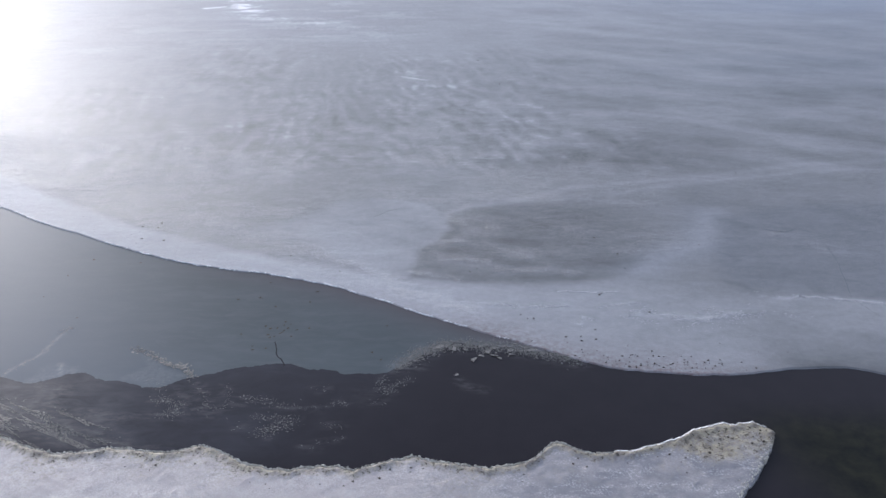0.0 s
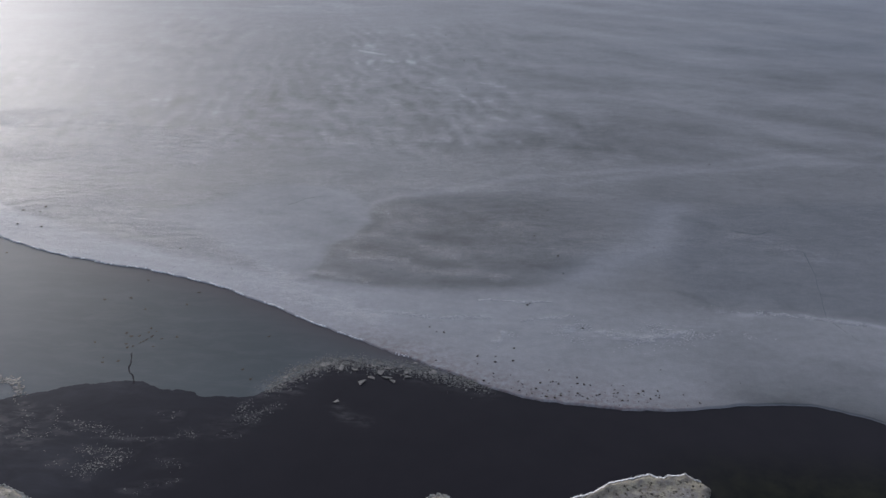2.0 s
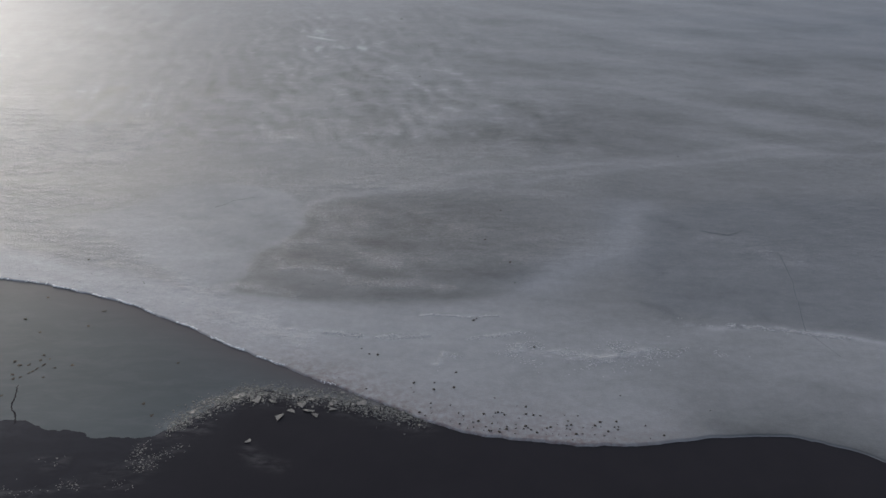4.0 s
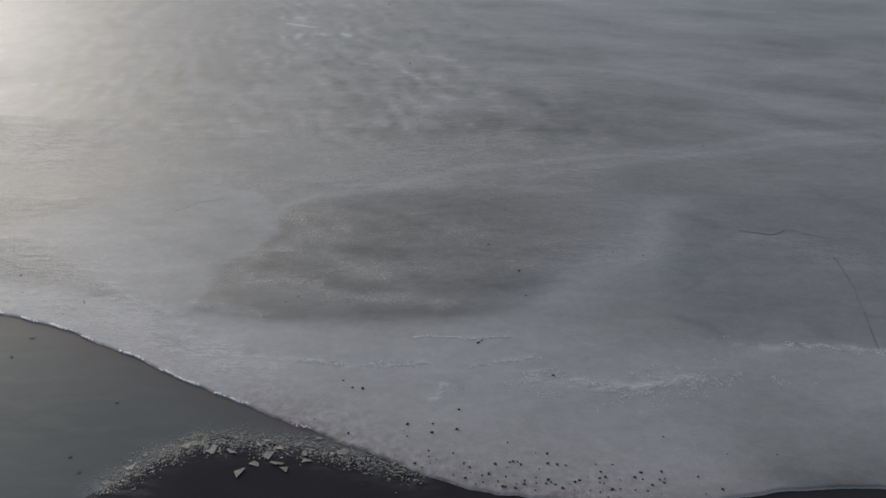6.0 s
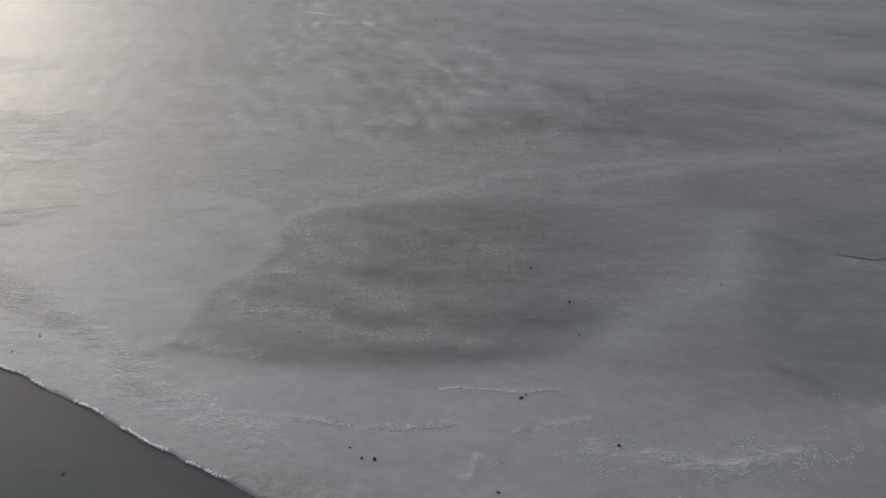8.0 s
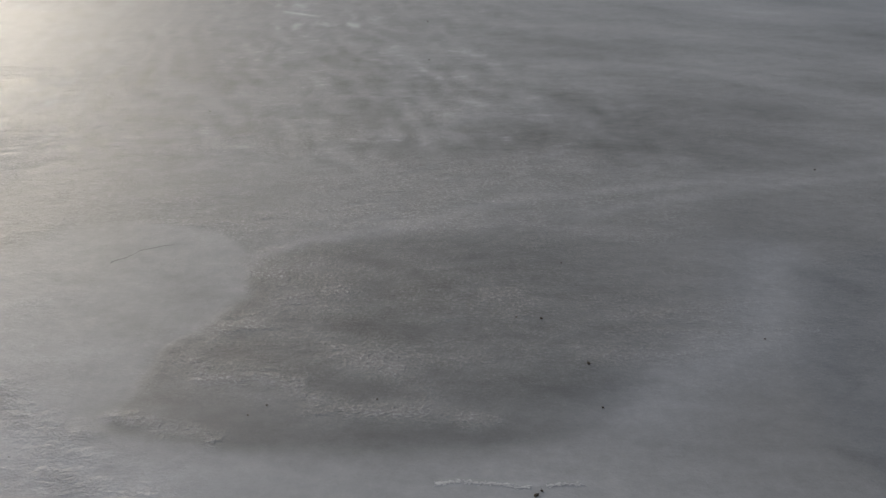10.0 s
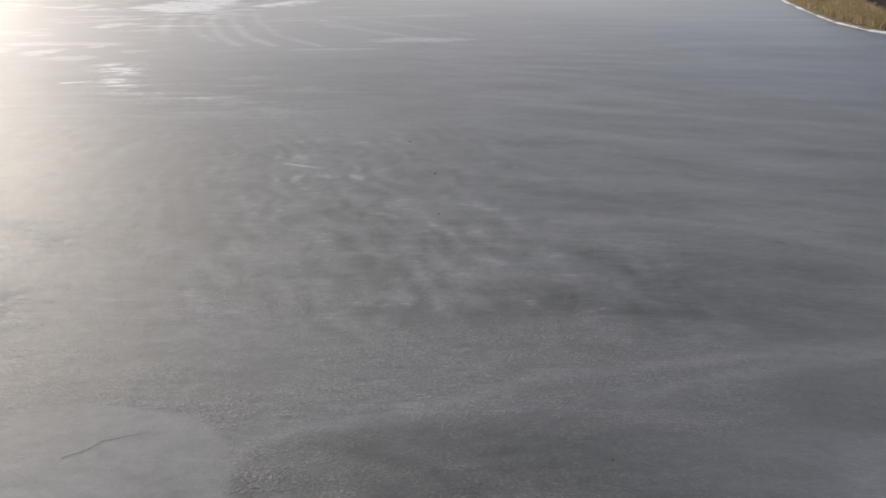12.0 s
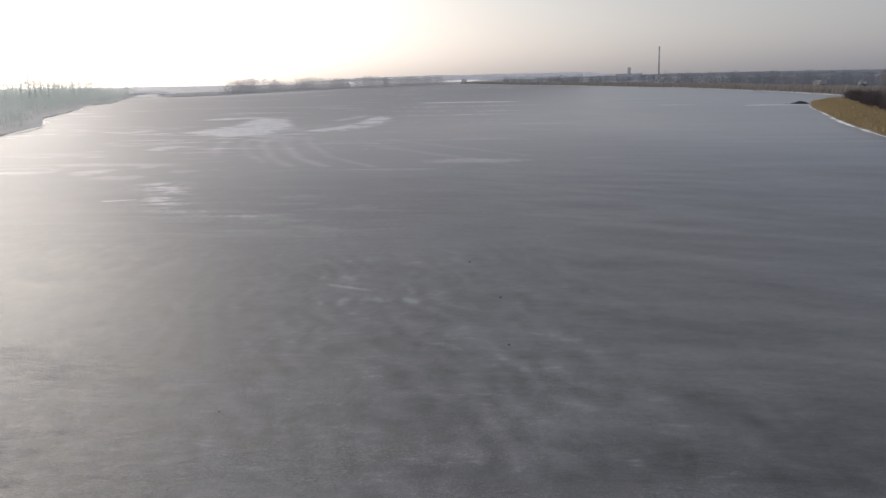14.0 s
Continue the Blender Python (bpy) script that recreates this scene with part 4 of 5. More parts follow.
def reeds(name, places, height, blade, material, label):
    """A reed bed: leaning stems with drooping plumes, as one mass."""
    rnd = random.Random(5)
    v, f = [], []
    for x, y, h in places:
        h *= height * rnd.uniform(0.8, 1.15)
        a = Vector((x, y, 0.1))
        ang = rnd.uniform(0, 2 * math.pi)
        side = Vector((math.cos(ang), math.sin(ang), 0)) * blade
        top = a + Vector((rnd.gauss(0.1, 0.14) * h, rnd.gauss(0, 0.14) * h, h))
        n = len(v)
        v += [a - side * 0.5, a + side * 0.5, top + side * 0.7, top - side * 0.7]
        f.append((n, n + 1, n + 2, n + 3))
        tip = top + Vector((rnd.gauss(0.12, 0.12), rnd.gauss(0, 0.12), rnd.uniform(0.0, 0.22)))
        v.append(tip)
        f.append((n + 3, n + 2, n + 4))
    return tagged(new(name, soup(name, v, f, material, shade=False)), label, "reed", kind="stuff")


def reed_places():
    rnd = random.Random(8)
    inner = [(62, 85), (53.5, 122), (55.2, 128), (57.6, 138), (62, 156), (70.5, 192), (78.5, 225), (86.5, 255), (91, 266)]
    outer = RIGHT_SHORE[2:12]
    made = []
    while len(made) < 34000:
        t = rnd.random() ** 1.1
        y = 85 + 180 * t
        lo, hi = np.interp(y, [p[1] for p in outer], [p[0] for p in outer]), np.interp(y, [p[1] for p in inner], [p[0] for p in inner])
        x = rnd.uniform(lo + 0.3, hi)
        h = (0.6 + 0.6 * float(fbm(x, y, 6, 3, 7))) * (0.55 + 0.45 * min(1.0, (x - lo) / 5))
        made.append((x, y, h))
    return made


reeds("reed_bed", reed_places(), 1.6, 0.075, REED, "dense golden dry reed along the frozen shore")


def rim_strip(name, line, width, seed, label):
    """A broken rim of white ice pushed up along a shore."""
    p = np.array(line, float)
    s = np.concatenate([[0], np.cumsum(np.hypot(*np.diff(p, axis=0).T))])
    t = np.arange(0, s[-1], 0.5)
    x, y = np.interp(t, s, p[:, 0]), np.interp(t, s, p[:, 1])
    nx, ny = np.gradient(y), -np.gradient(x)
    k = np.hypot(nx, ny)
    nx, ny = nx / k, ny / k
    w = width * (0.05 + 4.5 * np.clip(fbm(t, t * 0, 6, 5, seed, 0.65) - 0.38, 0, 1))
    rows = [(-0.6, 0.12), (-0.2, 0.22), (0.25, 0.18), (0.7, 0.06), (1.0, -0.03)]
    X, Y = np.stack([x - nx * w * a for a, h in rows]), np.stack([y - ny * w * a for a, h in rows])
    Z = np.stack([h * (0.6 + 0.9 * fbm(t, t * 0 + i, 1.1, 3, seed + 3)) * np.clip(0.15 + 0.6 * w / width, 0, 1) if h > 0 else t * 0 + h for i, (a, h) in enumerate(rows)])
    return tagged(sheet(name, X, Y, Z, RIME), label, "ice", kind="structure")


rim_strip("snow_rim", [(x, y) for x, y in RIGHT_SHORE[2:12]], 0.5, 41, "white rim of broken ice along the reed")
rim_strip("snow_rim", LEFT_SHORE[2:], 1.4, 47, "white rim of broken ice along the wooded bank")
rim_strip("snow_rim", FAR_SHORE, 3.2, 53, "white rim of ice along the far shore")

# trees and scrub on the right bank
rnd = random.Random(12)
kinds = [bare_tree("bare_tree", 100 + i, h, 1500, "tall bare grey-brown tree behind the reed", wide=w) for i, (h, w) in enumerate(((13.2, 0.28), (12, 0.32), (14.0, 0.25), (10.5, 0.34)))]
spots = []
for i in range(108):
    y = rnd.uniform(148, 246)
    x = np.interp(y, [148, 164, 175, 194, 218, 233, 250], [67, 70, 72.3, 77, 83, 86.5, 90]) + rnd.uniform(1.0, 9) + (8 if i % 3 == 0 else 0)
    spots.append((x, y))
for i, (x, y) in enumerate(spots):
    low = float(np.interp(y, [150, 215, 246], [1.0, 0.88, 0.66])) * rnd.uniform(0.82, 1.08)
    m = pose(x, y, 0.25, 0, 0, rnd.uniform(0, 360))
    if i < len(kinds):
        kinds[i].matrix_basis = m
    else:
        copy_thing(kinds[i % 4], m @ Matrix.Diagonal((low, low, low, 1)))
thick = [bush("bush", 200 + i, h, 330, BUSH, "dark leafless bush behind the reed", "bushes behind the reed") for i, h in enumerate((3.4, 2.8, 4.0))]
for i in range(104):
    y = rnd.uniform(122, 262)
    x = np.interp(y, [120, 138, 156, 192, 225, 255, 268], [54.5, 59, 63.4, 72, 80, 88.5, 93]) + abs(rnd.gauss(0, 2.5))
    if abs(x - 64.5) < 4 and abs(y - 150) < 7:
        x += 6
    m = pose(x, y, 0.2, 0, 0, rnd.uniform(0, 360))
    if i < 3:
        thick[i].matrix_basis = m
    else:
        k = rnd.uniform(0.75, 1.15)
        copy_thing(thick[i % 3], m @ Matrix.Diagonal((k * 1.1, k * 1.1, k, 1)))


def far_wood(name, trees, material, label, shards=110):
    """Far trees as one mass: each a short trunk and a loose crown of small twig clumps."""
    rnd = random.Random(len(trees))
    v, f = [], []
    for x, y, h, w in trees:
        tube(v, f, Vector((x, y, 0)), Vector((x, y, h * 0.7)), h * 0.012, h * 0.006, 4)
        for i in range(int(1.5 * shards)):
            t = rnd.random()
            z = h * (0.02 + 0.95 * t)
            r = w * math.sqrt(max(0.05, 1 - (2 * t - 0.85) ** 2 * 0.8)) * math.sqrt(rnd.random())
            ang = rnd.uniform(0, 2 * math.pi)
            c = Vector((x + r * math.cos(ang), y + r * math.sin(ang), z))
            s = h * rnd.uniform(0.025, 0.06)
            n = len(v)
            for k in range(3):
                v.append(c + Vector((rnd.uniform(-0.5, 0.5), rnd.uniform(-0.5, 0.5), rnd.uniform(-1.1, 1.1))) * s)
            f.append((n, n + 1, n + 2))
    return tagged(new(name, soup(name, v, f, material, shade=False)), label, "woodland", kind="stuff")


def wood_along(line, count, depth, height, width, seed, inland):
    """Places for trees behind a shore; inland: the way from the shore, as a unit step."""
    rnd = random.Random(seed)
    p = np.array(line, float)
    s = np.concatenate([[0], np.cumsum(np.hypot(*np.diff(p, axis=0).T))])
    made = []
    for i in range(count):
        t = rnd.uniform(0, s[-1])
        x, y = float(np.interp(t, s, p[:, 0])), float(np.interp(t, s, p[:, 1]))
        k = depth[0] + (depth[1] - depth[0]) * rnd.random()
        h = height * rnd.uniform(0.65, 1.1) * (0.75 + 0.5 * float(fbm(t, 0.0, 60, 3, seed)))
        made.append((x + inland[0] * k, y + inland[1] * k, h, width * rnd.uniform(0.7, 1.3)))
    return made


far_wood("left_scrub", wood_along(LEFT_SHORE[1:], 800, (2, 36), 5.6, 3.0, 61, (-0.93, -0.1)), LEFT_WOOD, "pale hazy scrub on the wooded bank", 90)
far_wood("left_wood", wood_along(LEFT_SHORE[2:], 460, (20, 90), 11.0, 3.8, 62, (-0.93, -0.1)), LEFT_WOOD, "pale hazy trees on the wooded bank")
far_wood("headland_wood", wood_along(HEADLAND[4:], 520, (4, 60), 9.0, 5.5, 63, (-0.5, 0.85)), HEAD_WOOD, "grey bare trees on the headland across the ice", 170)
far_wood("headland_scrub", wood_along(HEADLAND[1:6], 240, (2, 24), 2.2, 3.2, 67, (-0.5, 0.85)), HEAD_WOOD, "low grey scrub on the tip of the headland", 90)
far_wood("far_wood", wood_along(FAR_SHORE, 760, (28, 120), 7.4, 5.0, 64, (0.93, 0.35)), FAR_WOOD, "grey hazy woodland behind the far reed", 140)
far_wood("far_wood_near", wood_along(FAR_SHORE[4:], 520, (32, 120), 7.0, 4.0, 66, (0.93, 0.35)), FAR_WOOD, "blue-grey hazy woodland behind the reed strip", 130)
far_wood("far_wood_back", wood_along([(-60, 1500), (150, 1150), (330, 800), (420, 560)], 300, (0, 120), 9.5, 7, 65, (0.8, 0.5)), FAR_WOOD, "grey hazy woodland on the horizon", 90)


def far_reed_places():
    rnd = random.Random(9)
    p = np.array(FAR_SHORE, float)
    s = np.concatenate([[0], np.cumsum(np.hypot(*np.diff(p, axis=0).T))])
    made = []
    for i in range(14000):
        t = s[-1] * (1 - rnd.random() ** 1.6)
        k = rnd.random() * 30
        made.append((float(np.interp(t, s, p[:, 0])) + 0.95 * k + 0.5, float(np.interp(t, s, p[:, 1])) + 0.3 * k, 0.8 + 0.5 * rnd.random()))
    return made


reeds("far_reed_bed", far_reed_places(), 1.8, 0.34, FAR_REED, "strip of dull tan reed along the far shore")


def poplar(seed, h):
    rnd = random.Random(seed)
    v, f = [], []
    tv, tf = [], []
    tube(tv, tf, Vector((0, 0, -0.2)), Vector((0, 0, h)), 0.22, 0.04, 6)
    for i in range(110):
        z = h * rnd.uniform(0.12, 0.98)
        ang = rnd.uniform(0, 2 * math.pi)
        a = Vector((0, 0, z))
        e = a + Vector((math.cos(ang) * 0.10 * h, math.sin(ang) * 0.10 * h, 0.16 * h)) * rnd.uniform(0.4, 1.0) * (1.25 - z / h)
        tube(v, f, a, e, 0.06, 0.02, 3)
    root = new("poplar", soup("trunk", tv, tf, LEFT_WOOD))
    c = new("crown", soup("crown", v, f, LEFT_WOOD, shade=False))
    c.parent = root
    return tagged(root, "slender bare poplar in haze on the wooded bank", "tree", "poplars")


pop = poplar(3, 11.0)
pop.matrix_basis = pose(-172, 372, 0.3)
for i in range(15):
    t = i / 14
    k = rnd.uniform(0.7, 1.05)
    copy_thing(pop, pose(-150 - 60 * t - rnd.uniform(0, 14), 300 + 190 * t + rnd.uniform(-8, 8), 0.3, 0, 0, rnd.uniform(0, 360)) @ Matrix.Diagonal((k, k, k, 1)))


# ---- built things and land far away ----
def box(bm, x0, x1, y0, y1, z0, z1, bevel=0.0):
    m = Matrix.LocRotScale(((x0 + x1) / 2, (y0 + y1) / 2, (z0 + z1) / 2), None, (x1 - x0, y1 - y0, z1 - z0))
    made = bmesh.ops.create_cube(bm, size=1, matrix=m)
    if bevel:
        bmesh.ops.bevel(bm, geom=list({e for v in made["verts"] for e in v.link_edges}), offset=bevel, segments=2, affect="EDGES")


def thing(name, m, label, category, group=""):
    ob = new(name)
    ob.matrix_basis = m
    return tagged(ob, label, category, group)


def bridge():
    """A low footbridge with a gently arched deck over the outlet."""
    root = thing("bridge", pose(-206, 530, 0, 0, 0, -44), "low arched bridge in haze-pale colour over the lake outlet", "bridge")
    half = 25.0
    bm = bmesh.new()
    rows = []
    for i in range(25):
        x = -half + 2 * half * i / 24
        z = 1.3 + 0.9 * (1 - (x / half) ** 2)
        rows.append([bm.verts.new((x, y, z + h)) for y, h in ((-2, -0.25), (2, -0.25), (2, 0.25), (-2, 0.25))])
    for a, b in zip(rows, rows[1:]):
        for k in range(4):
            bm.faces.new((a[k - 1], a[k], b[k], b[k - 1]))
    bm.faces.new(rows[0])
    bm.faces.new(rows[-1][::-1])
    bmesh.ops.recalc_face_normals(bm, faces=bm.faces)
    part("deck", bm, HAZE_PALE, root)
    for y in (-1.9, 1.9):
        bm = bmesh.new()
        for i in range(24):
            x = -half + 2 * half * i / 24
            z = 1.5 + 0.9 * (1 - (x / half) ** 2)
            box(bm, x, x + 0.08, y - 0.04, y + 0.04, z, z + 0.95)
            n = x + 2 * half / 24
            box(bm, x, n, y - 0.04, y + 0.04, z + 0.9, z + 0.97)
        part("railing", bm, HAZE_PALE, root, "steel railing in haze-pale colour")


bridge()


def chimney():
    root = thing("factory_chimney", pose(201, 1260, 0.3), "tall slender grey factory chimney on the horizon", "chimney")
    bm = bmesh.new()
    bmesh.ops.create_cone(bm, cap_ends=True, segments=20, radius1=1.35, radius2=0.85, depth=44, matrix=Matrix.Translation((0, 0, 22)))
    part("shaft", bm, CONCRETE, root, smooth_faces=True)
    for z in (30, 43.4):
        bm = bmesh.new()
        bmesh.ops.create_cone(bm, cap_ends=True, segments=20, radius1=1.1 if z < 40 else 0.95, radius2=1.1 if z < 40 else 0.95, depth=0.8, matrix=Matrix.Translation((0, 0, z)))
        part("band", bm, ROOF, root, "dark steel band")


chimney()


def house(x, y, turn, w, l, wall_h, roof_h, label, wall=WHITE_WALL):
    root = thing("house", pose(x, y, 0.3, 0, 0, turn), label, "house", "far houses")
    bm = bmesh.new()
    box(bm, -w / 2, w / 2, -l / 2, l / 2, 0, wall_h)
    part("wall", bm, wall, root)
    bm = bmesh.new()
    a = [bm.verts.new(p) for p in ((-w / 2 - 0.4, -l / 2 - 0.4, wall_h), (w / 2 + 0.4, -l / 2 - 0.4, wall_h), (0, -l / 2 - 0.4, wall_h + roof_h))]
    b = [bm.verts.new(p) for p in ((-w / 2 - 0.4, l / 2 + 0.4, wall_h), (w / 2 + 0.4, l / 2 + 0.4, wall_h), (0, l / 2 + 0.4, wall_h + roof_h))]
    bm.faces.new(a)
    bm.faces.new(b)
    for i in range(3):
        bm.faces.new((a[i - 1], a[i], b[i], b[i - 1]))
    bmesh.ops.recalc_face_normals(bm, faces=bm.faces)
    part("roof", bm, ROOF, root)
    for k in range(3):
        bm = bmesh.new()
        xx = (k - 1) * w * 0.3
        box(bm, xx - 0.5, xx + 0.5, -l / 2 - 0.03, -l / 2 + 0.1, wall_h * 0.35, wall_h * 0.75)
        part("window", bm, GLASS, root)
    return root


house(156, 484, 20, 3.6, 5, 2.4, 1.3, "white house with a dark roof among far trees")
house(166, 455, -10, 2.8, 4, 2.6, 1.2, "small white house with a dark roof at the wood")
house(132, 640, 5, 4, 5, 2.0, 1.2, "low pale house behind the far reed")
house(139, 755, -60, 5, 10, 2.4, 1.4, "long white shed behind the far reed")


def factory():
    root = thing("factory_hall", pose(168, 1262, 0.3, 0, 0, -8), "wide grey factory hall beside the chimney", "factory")
    bm = bmesh.new()
    box(bm, -24, 10, -15, 15, 0, 8.0)
    part("wall", bm, HAZE_PALE, root)
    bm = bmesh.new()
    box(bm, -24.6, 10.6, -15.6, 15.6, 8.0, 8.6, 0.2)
    part("roof", bm, HAZE_PALE, root)
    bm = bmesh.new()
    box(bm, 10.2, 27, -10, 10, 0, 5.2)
    part("annex", bm, HAZE_PALE, root)
    tower = thing("silo", pose(153, 1195, 0.3), "white round silo in front of the factory hall", "silo")
    bm = bmesh.new()
    bmesh.ops.create_cone(bm, cap_ends=True, segments=24, radius1=2.2, radius2=2.2, depth=15, matrix=Matrix.Translation((0, 0, 7.5)))
    part("shell", bm, WHITE_WALL, tower, smooth_faces=True)
    bm = bmesh.new()
    bmesh.ops.create_cone(bm, cap_ends=True, segments=24, radius1=2.3, radius2=0.3, depth=1.8, matrix=Matrix.Translation((0, 0, 15.9)))
    part("cap", bm, WHITE_WALL, tower)


factory()


def church():
    root = thing("church", pose(-92, 1722, -1.5) @ Matrix.Diagonal((0.5, 0.5, 0.7, 1)), "small grey church with a pointed spire on the horizon", "church")
    bm = bmesh.new()
    box(bm, -2, 2, -2, 2, 0, 12)
    part("tower", bm, HAZE_PALE, root)
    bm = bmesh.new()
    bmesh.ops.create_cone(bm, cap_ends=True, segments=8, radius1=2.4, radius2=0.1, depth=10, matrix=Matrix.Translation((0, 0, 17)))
    part("spire", bm, HAZE_PALE, root)
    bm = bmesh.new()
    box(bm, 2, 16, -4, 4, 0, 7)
    part("nave", bm, HAZE_PALE, root)


church()


def ridge(name, x0, x1, y, height, seed, label, material):
    xs = np.linspace(x0, x1, 160)
    t = (xs - x0) / (x1 - x0)
    h = height * (0.45 + 0.75 * fbm(xs, xs * 0, (x1 - x0) / 5, 5, seed)) * np.minimum(1, 6 * np.minimum(t, 1 - t) + 0.05)
    rows = [(-260, 0.0), (-120, 0.55), (0, 1.0), (200, 0.8)]
    X = np.stack([xs] * 4)
    Y = np.stack([y + d + xs * 0 for d, k in rows])
    Z = np.stack([h * k - (3 if k == 0 else 0) for d, k in rows])
    return tagged(sheet(name, X, Y, Z, material), label, "hill", kind="structure")


ridge("backdrop", -640, 420, 2900, 16, 71, "pale hazy hills beyond the lake", HAZE_PALE)
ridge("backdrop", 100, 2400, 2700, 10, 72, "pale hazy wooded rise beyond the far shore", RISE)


def islet():
    """A dark hump of stones on a snowy spit."""
    rnd = random.Random(4)
    xs, ys = np.linspace(-6.5, 5.5, 60), np.linspace(-2.2, 2.2, 24)
    X, Y = np.meshgrid(xs, ys)
    r = np.hypot(X / np.where(X < 0, 4.2, 3.2), Y / 1.7)
    Z = 1.1 * np.clip(1 - r**1.6, 0, 1) ** 0.8 * (0.7 + 0.6 * fbm(X, Y, 1.1, 4, 44)) + 0.35 * np.exp(-((X + 5) ** 2 + Y**2) / 1.2) - 0.08
    ob = sheet("rock_islet", X, Y, Z, ROCK)
    ob.matrix_basis = pose(79.5, 265, 0.0, 0, 0, -6) @ Matrix.Diagonal((0.72, 0.8, 0.8, 1))
    tagged(ob, "low dark stony islet in the ice off the reed point", "rock")
    xs, ys = np.linspace(-13, 7, 90), np.linspace(-3.6, 2.0, 30)
    X, Y = np.meshgrid(xs, ys)
    r = np.hypot((X + 3) / 9.5, (Y + 0.8) / 2.4) + 0.5 * (fbm(X, Y, 3, 4, 45) - 0.5)
    ob = sheet("snow_spit", X, Y, 0.25 * np.clip(1.05 - r, -0.5, 0.6), RIME)
    ob.matrix_basis = pose(77.5, 262.4, 0.03, 0, 0, -6)
    tagged(ob, "thin white snow drift round the stony islet", "snow", kind="structure")


islet()


def boat(x, y, turn, length, label):
    """A small boat laid up keel upwards."""
    root = thing("boat", pose(x, y, 0.25, 0, 0, turn), label, "boat", "laid-up boats")
    n = 14
    t = np.linspace(-1, 1, n)
    a = np.linspace(0, math.pi, 11)
    T, A = np.meshgrid(t, a)
    w = 0.85 * (1 - np.clip(T, 0, 1) ** 2.2) * (0.85 + 0.15 * (T < 0))
    X, Y, Z = T * length / 2, np.cos(A) * w, 0.12 + np.sin(A) ** 0.7 * 0.65 * (1 - 0.3 * np.clip(T, 0, 1) ** 2)
    hull = sheet("hull", X, Y, Z, HULL)
    hull.parent = root
    bm = bmesh.new()
    box(bm, -length / 2, length / 2 - 0.3, -0.04, 0.04, 0.72, 0.84)
    part("keel", bm, ROOF, root, "dark keel")
    for k in (-0.5, 0.4):
        bm = bmesh.new()
        box(bm, k * length / 2 - 0.08, k * length / 2 + 0.08, -1.0, 1.0, -0.05, 0.13)
        part("trestle", bm, BARK, root, "wooden trestle")


boat(64.3, 152.6, 20, 6.0, "white boat laid up under the bushes by the reed")
boat(98, 262, -15, 5.0, "white boat laid up beside the bushes at the point")
boat(93, 236, 10, 5.0, "pale boat laid up between the bare trees")


# ---- ice fragments and dirt ----
def floe_mesh(seed, thick):
    """An angular plate of broken ice with a chipped edge, about one metre across."""
    rnd = random.Random(seed)
    n = rnd.randint(5, 7)
    angles = sorted(rnd.uniform(0, 2 * math.pi) * 0.5 + math.pi * 2 * i / n for i in range(n))
    bm = bmesh.new()
    ring = []
    for z, k in ((-thick, 0.92), (thick * 0.6, 1.0), (thick, 0.93)):
        ring.append([bm.verts.new((math.cos(a) * k * 0.5 * r, math.sin(a) * k * 0.36 * r, z)) for a, r in zip(angles, [0.8 + 0.4 * hashed(i, seed, 1) for i in range(n)])])
    bm.faces.new(ring[2])
    bm.faces.new(ring[0][::-1])
    for lo, hi in zip(ring, ring[1:]):
        for i in range(n):
            bm.faces.new((lo[i - 1], lo[i], hi[i], hi[i - 1]))
    bmesh.ops.recalc_face_normals(bm, faces=bm.faces)
    me = bpy.data.meshes.new("ice_floe")
    bm.to_mesh(me)
    bm.free()
    me.materials.append(FLOE)
    return me


plates = [floe_mesh(i, 0.10) for i in range(8)]


def scatter(line, spread_by, rnd):
    k = rnd.random() * (len(line) - 1)
    i = int(k)
    (ax, ay), (bx, by) = line[i], line[i + 1]
    return ax + (bx - ax) * (k - i) + rnd.gauss(0, spread_by), ay + (by - ay) * (k - i) + rnd.gauss(0, spread_by)


def floes():
    rnd = random.Random(77)
    rows = [(1.3, 24.25, 0.42), (2.3, 23.75, 0.4), (2.8, 23.85, 0.4), (2.95, 23.6, 0.34), (2.05, 23.5, 0.42), (2.55, 24.05, 0.36), (1.75, 24.2, 0.34), (0.0, 23.3, 0.5), (0.35, 23.05, 0.5), (1.4, 22.6, 0.3)]
    for i in range(64):
        x, y = scatter(PILE, 0.2, rnd)
        rows.append((x, y, rnd.choice((0.10, 0.12, 0.15, 0.2, 0.3))))
    for i in range(22):
        x, y = scatter([(-10.6, 24.1), (-9.8, 23.7), (-9.0, 23.1), (-8.4, 23.0), (-8.0, 22.3)], 0.08, rnd)
        rows.append((x, y, rnd.uniform(0.1, 0.26)))
    for i, (x, y, s) in enumerate(rows):
        ob = new("ice_floe", plates[i % 8])
        flat = y < 23.4 and s > 0.45
        z = -0.045 if flat else -0.02 + 0.02 * rnd.random()
        tilt = 0 if flat else 2.5
        ob.matrix_basis = pose(x, y, z, rnd.uniform(-tilt, tilt), rnd.uniform(-tilt, tilt), rnd.uniform(0, 360)) @ Matrix.Diagonal((s * 0.85, s * 0.85, 0.22 * s, 1))
        tagged(ob, "angular grey plate of broken ice at the water's edge", "ice floe", "broken ice plates")


floes()


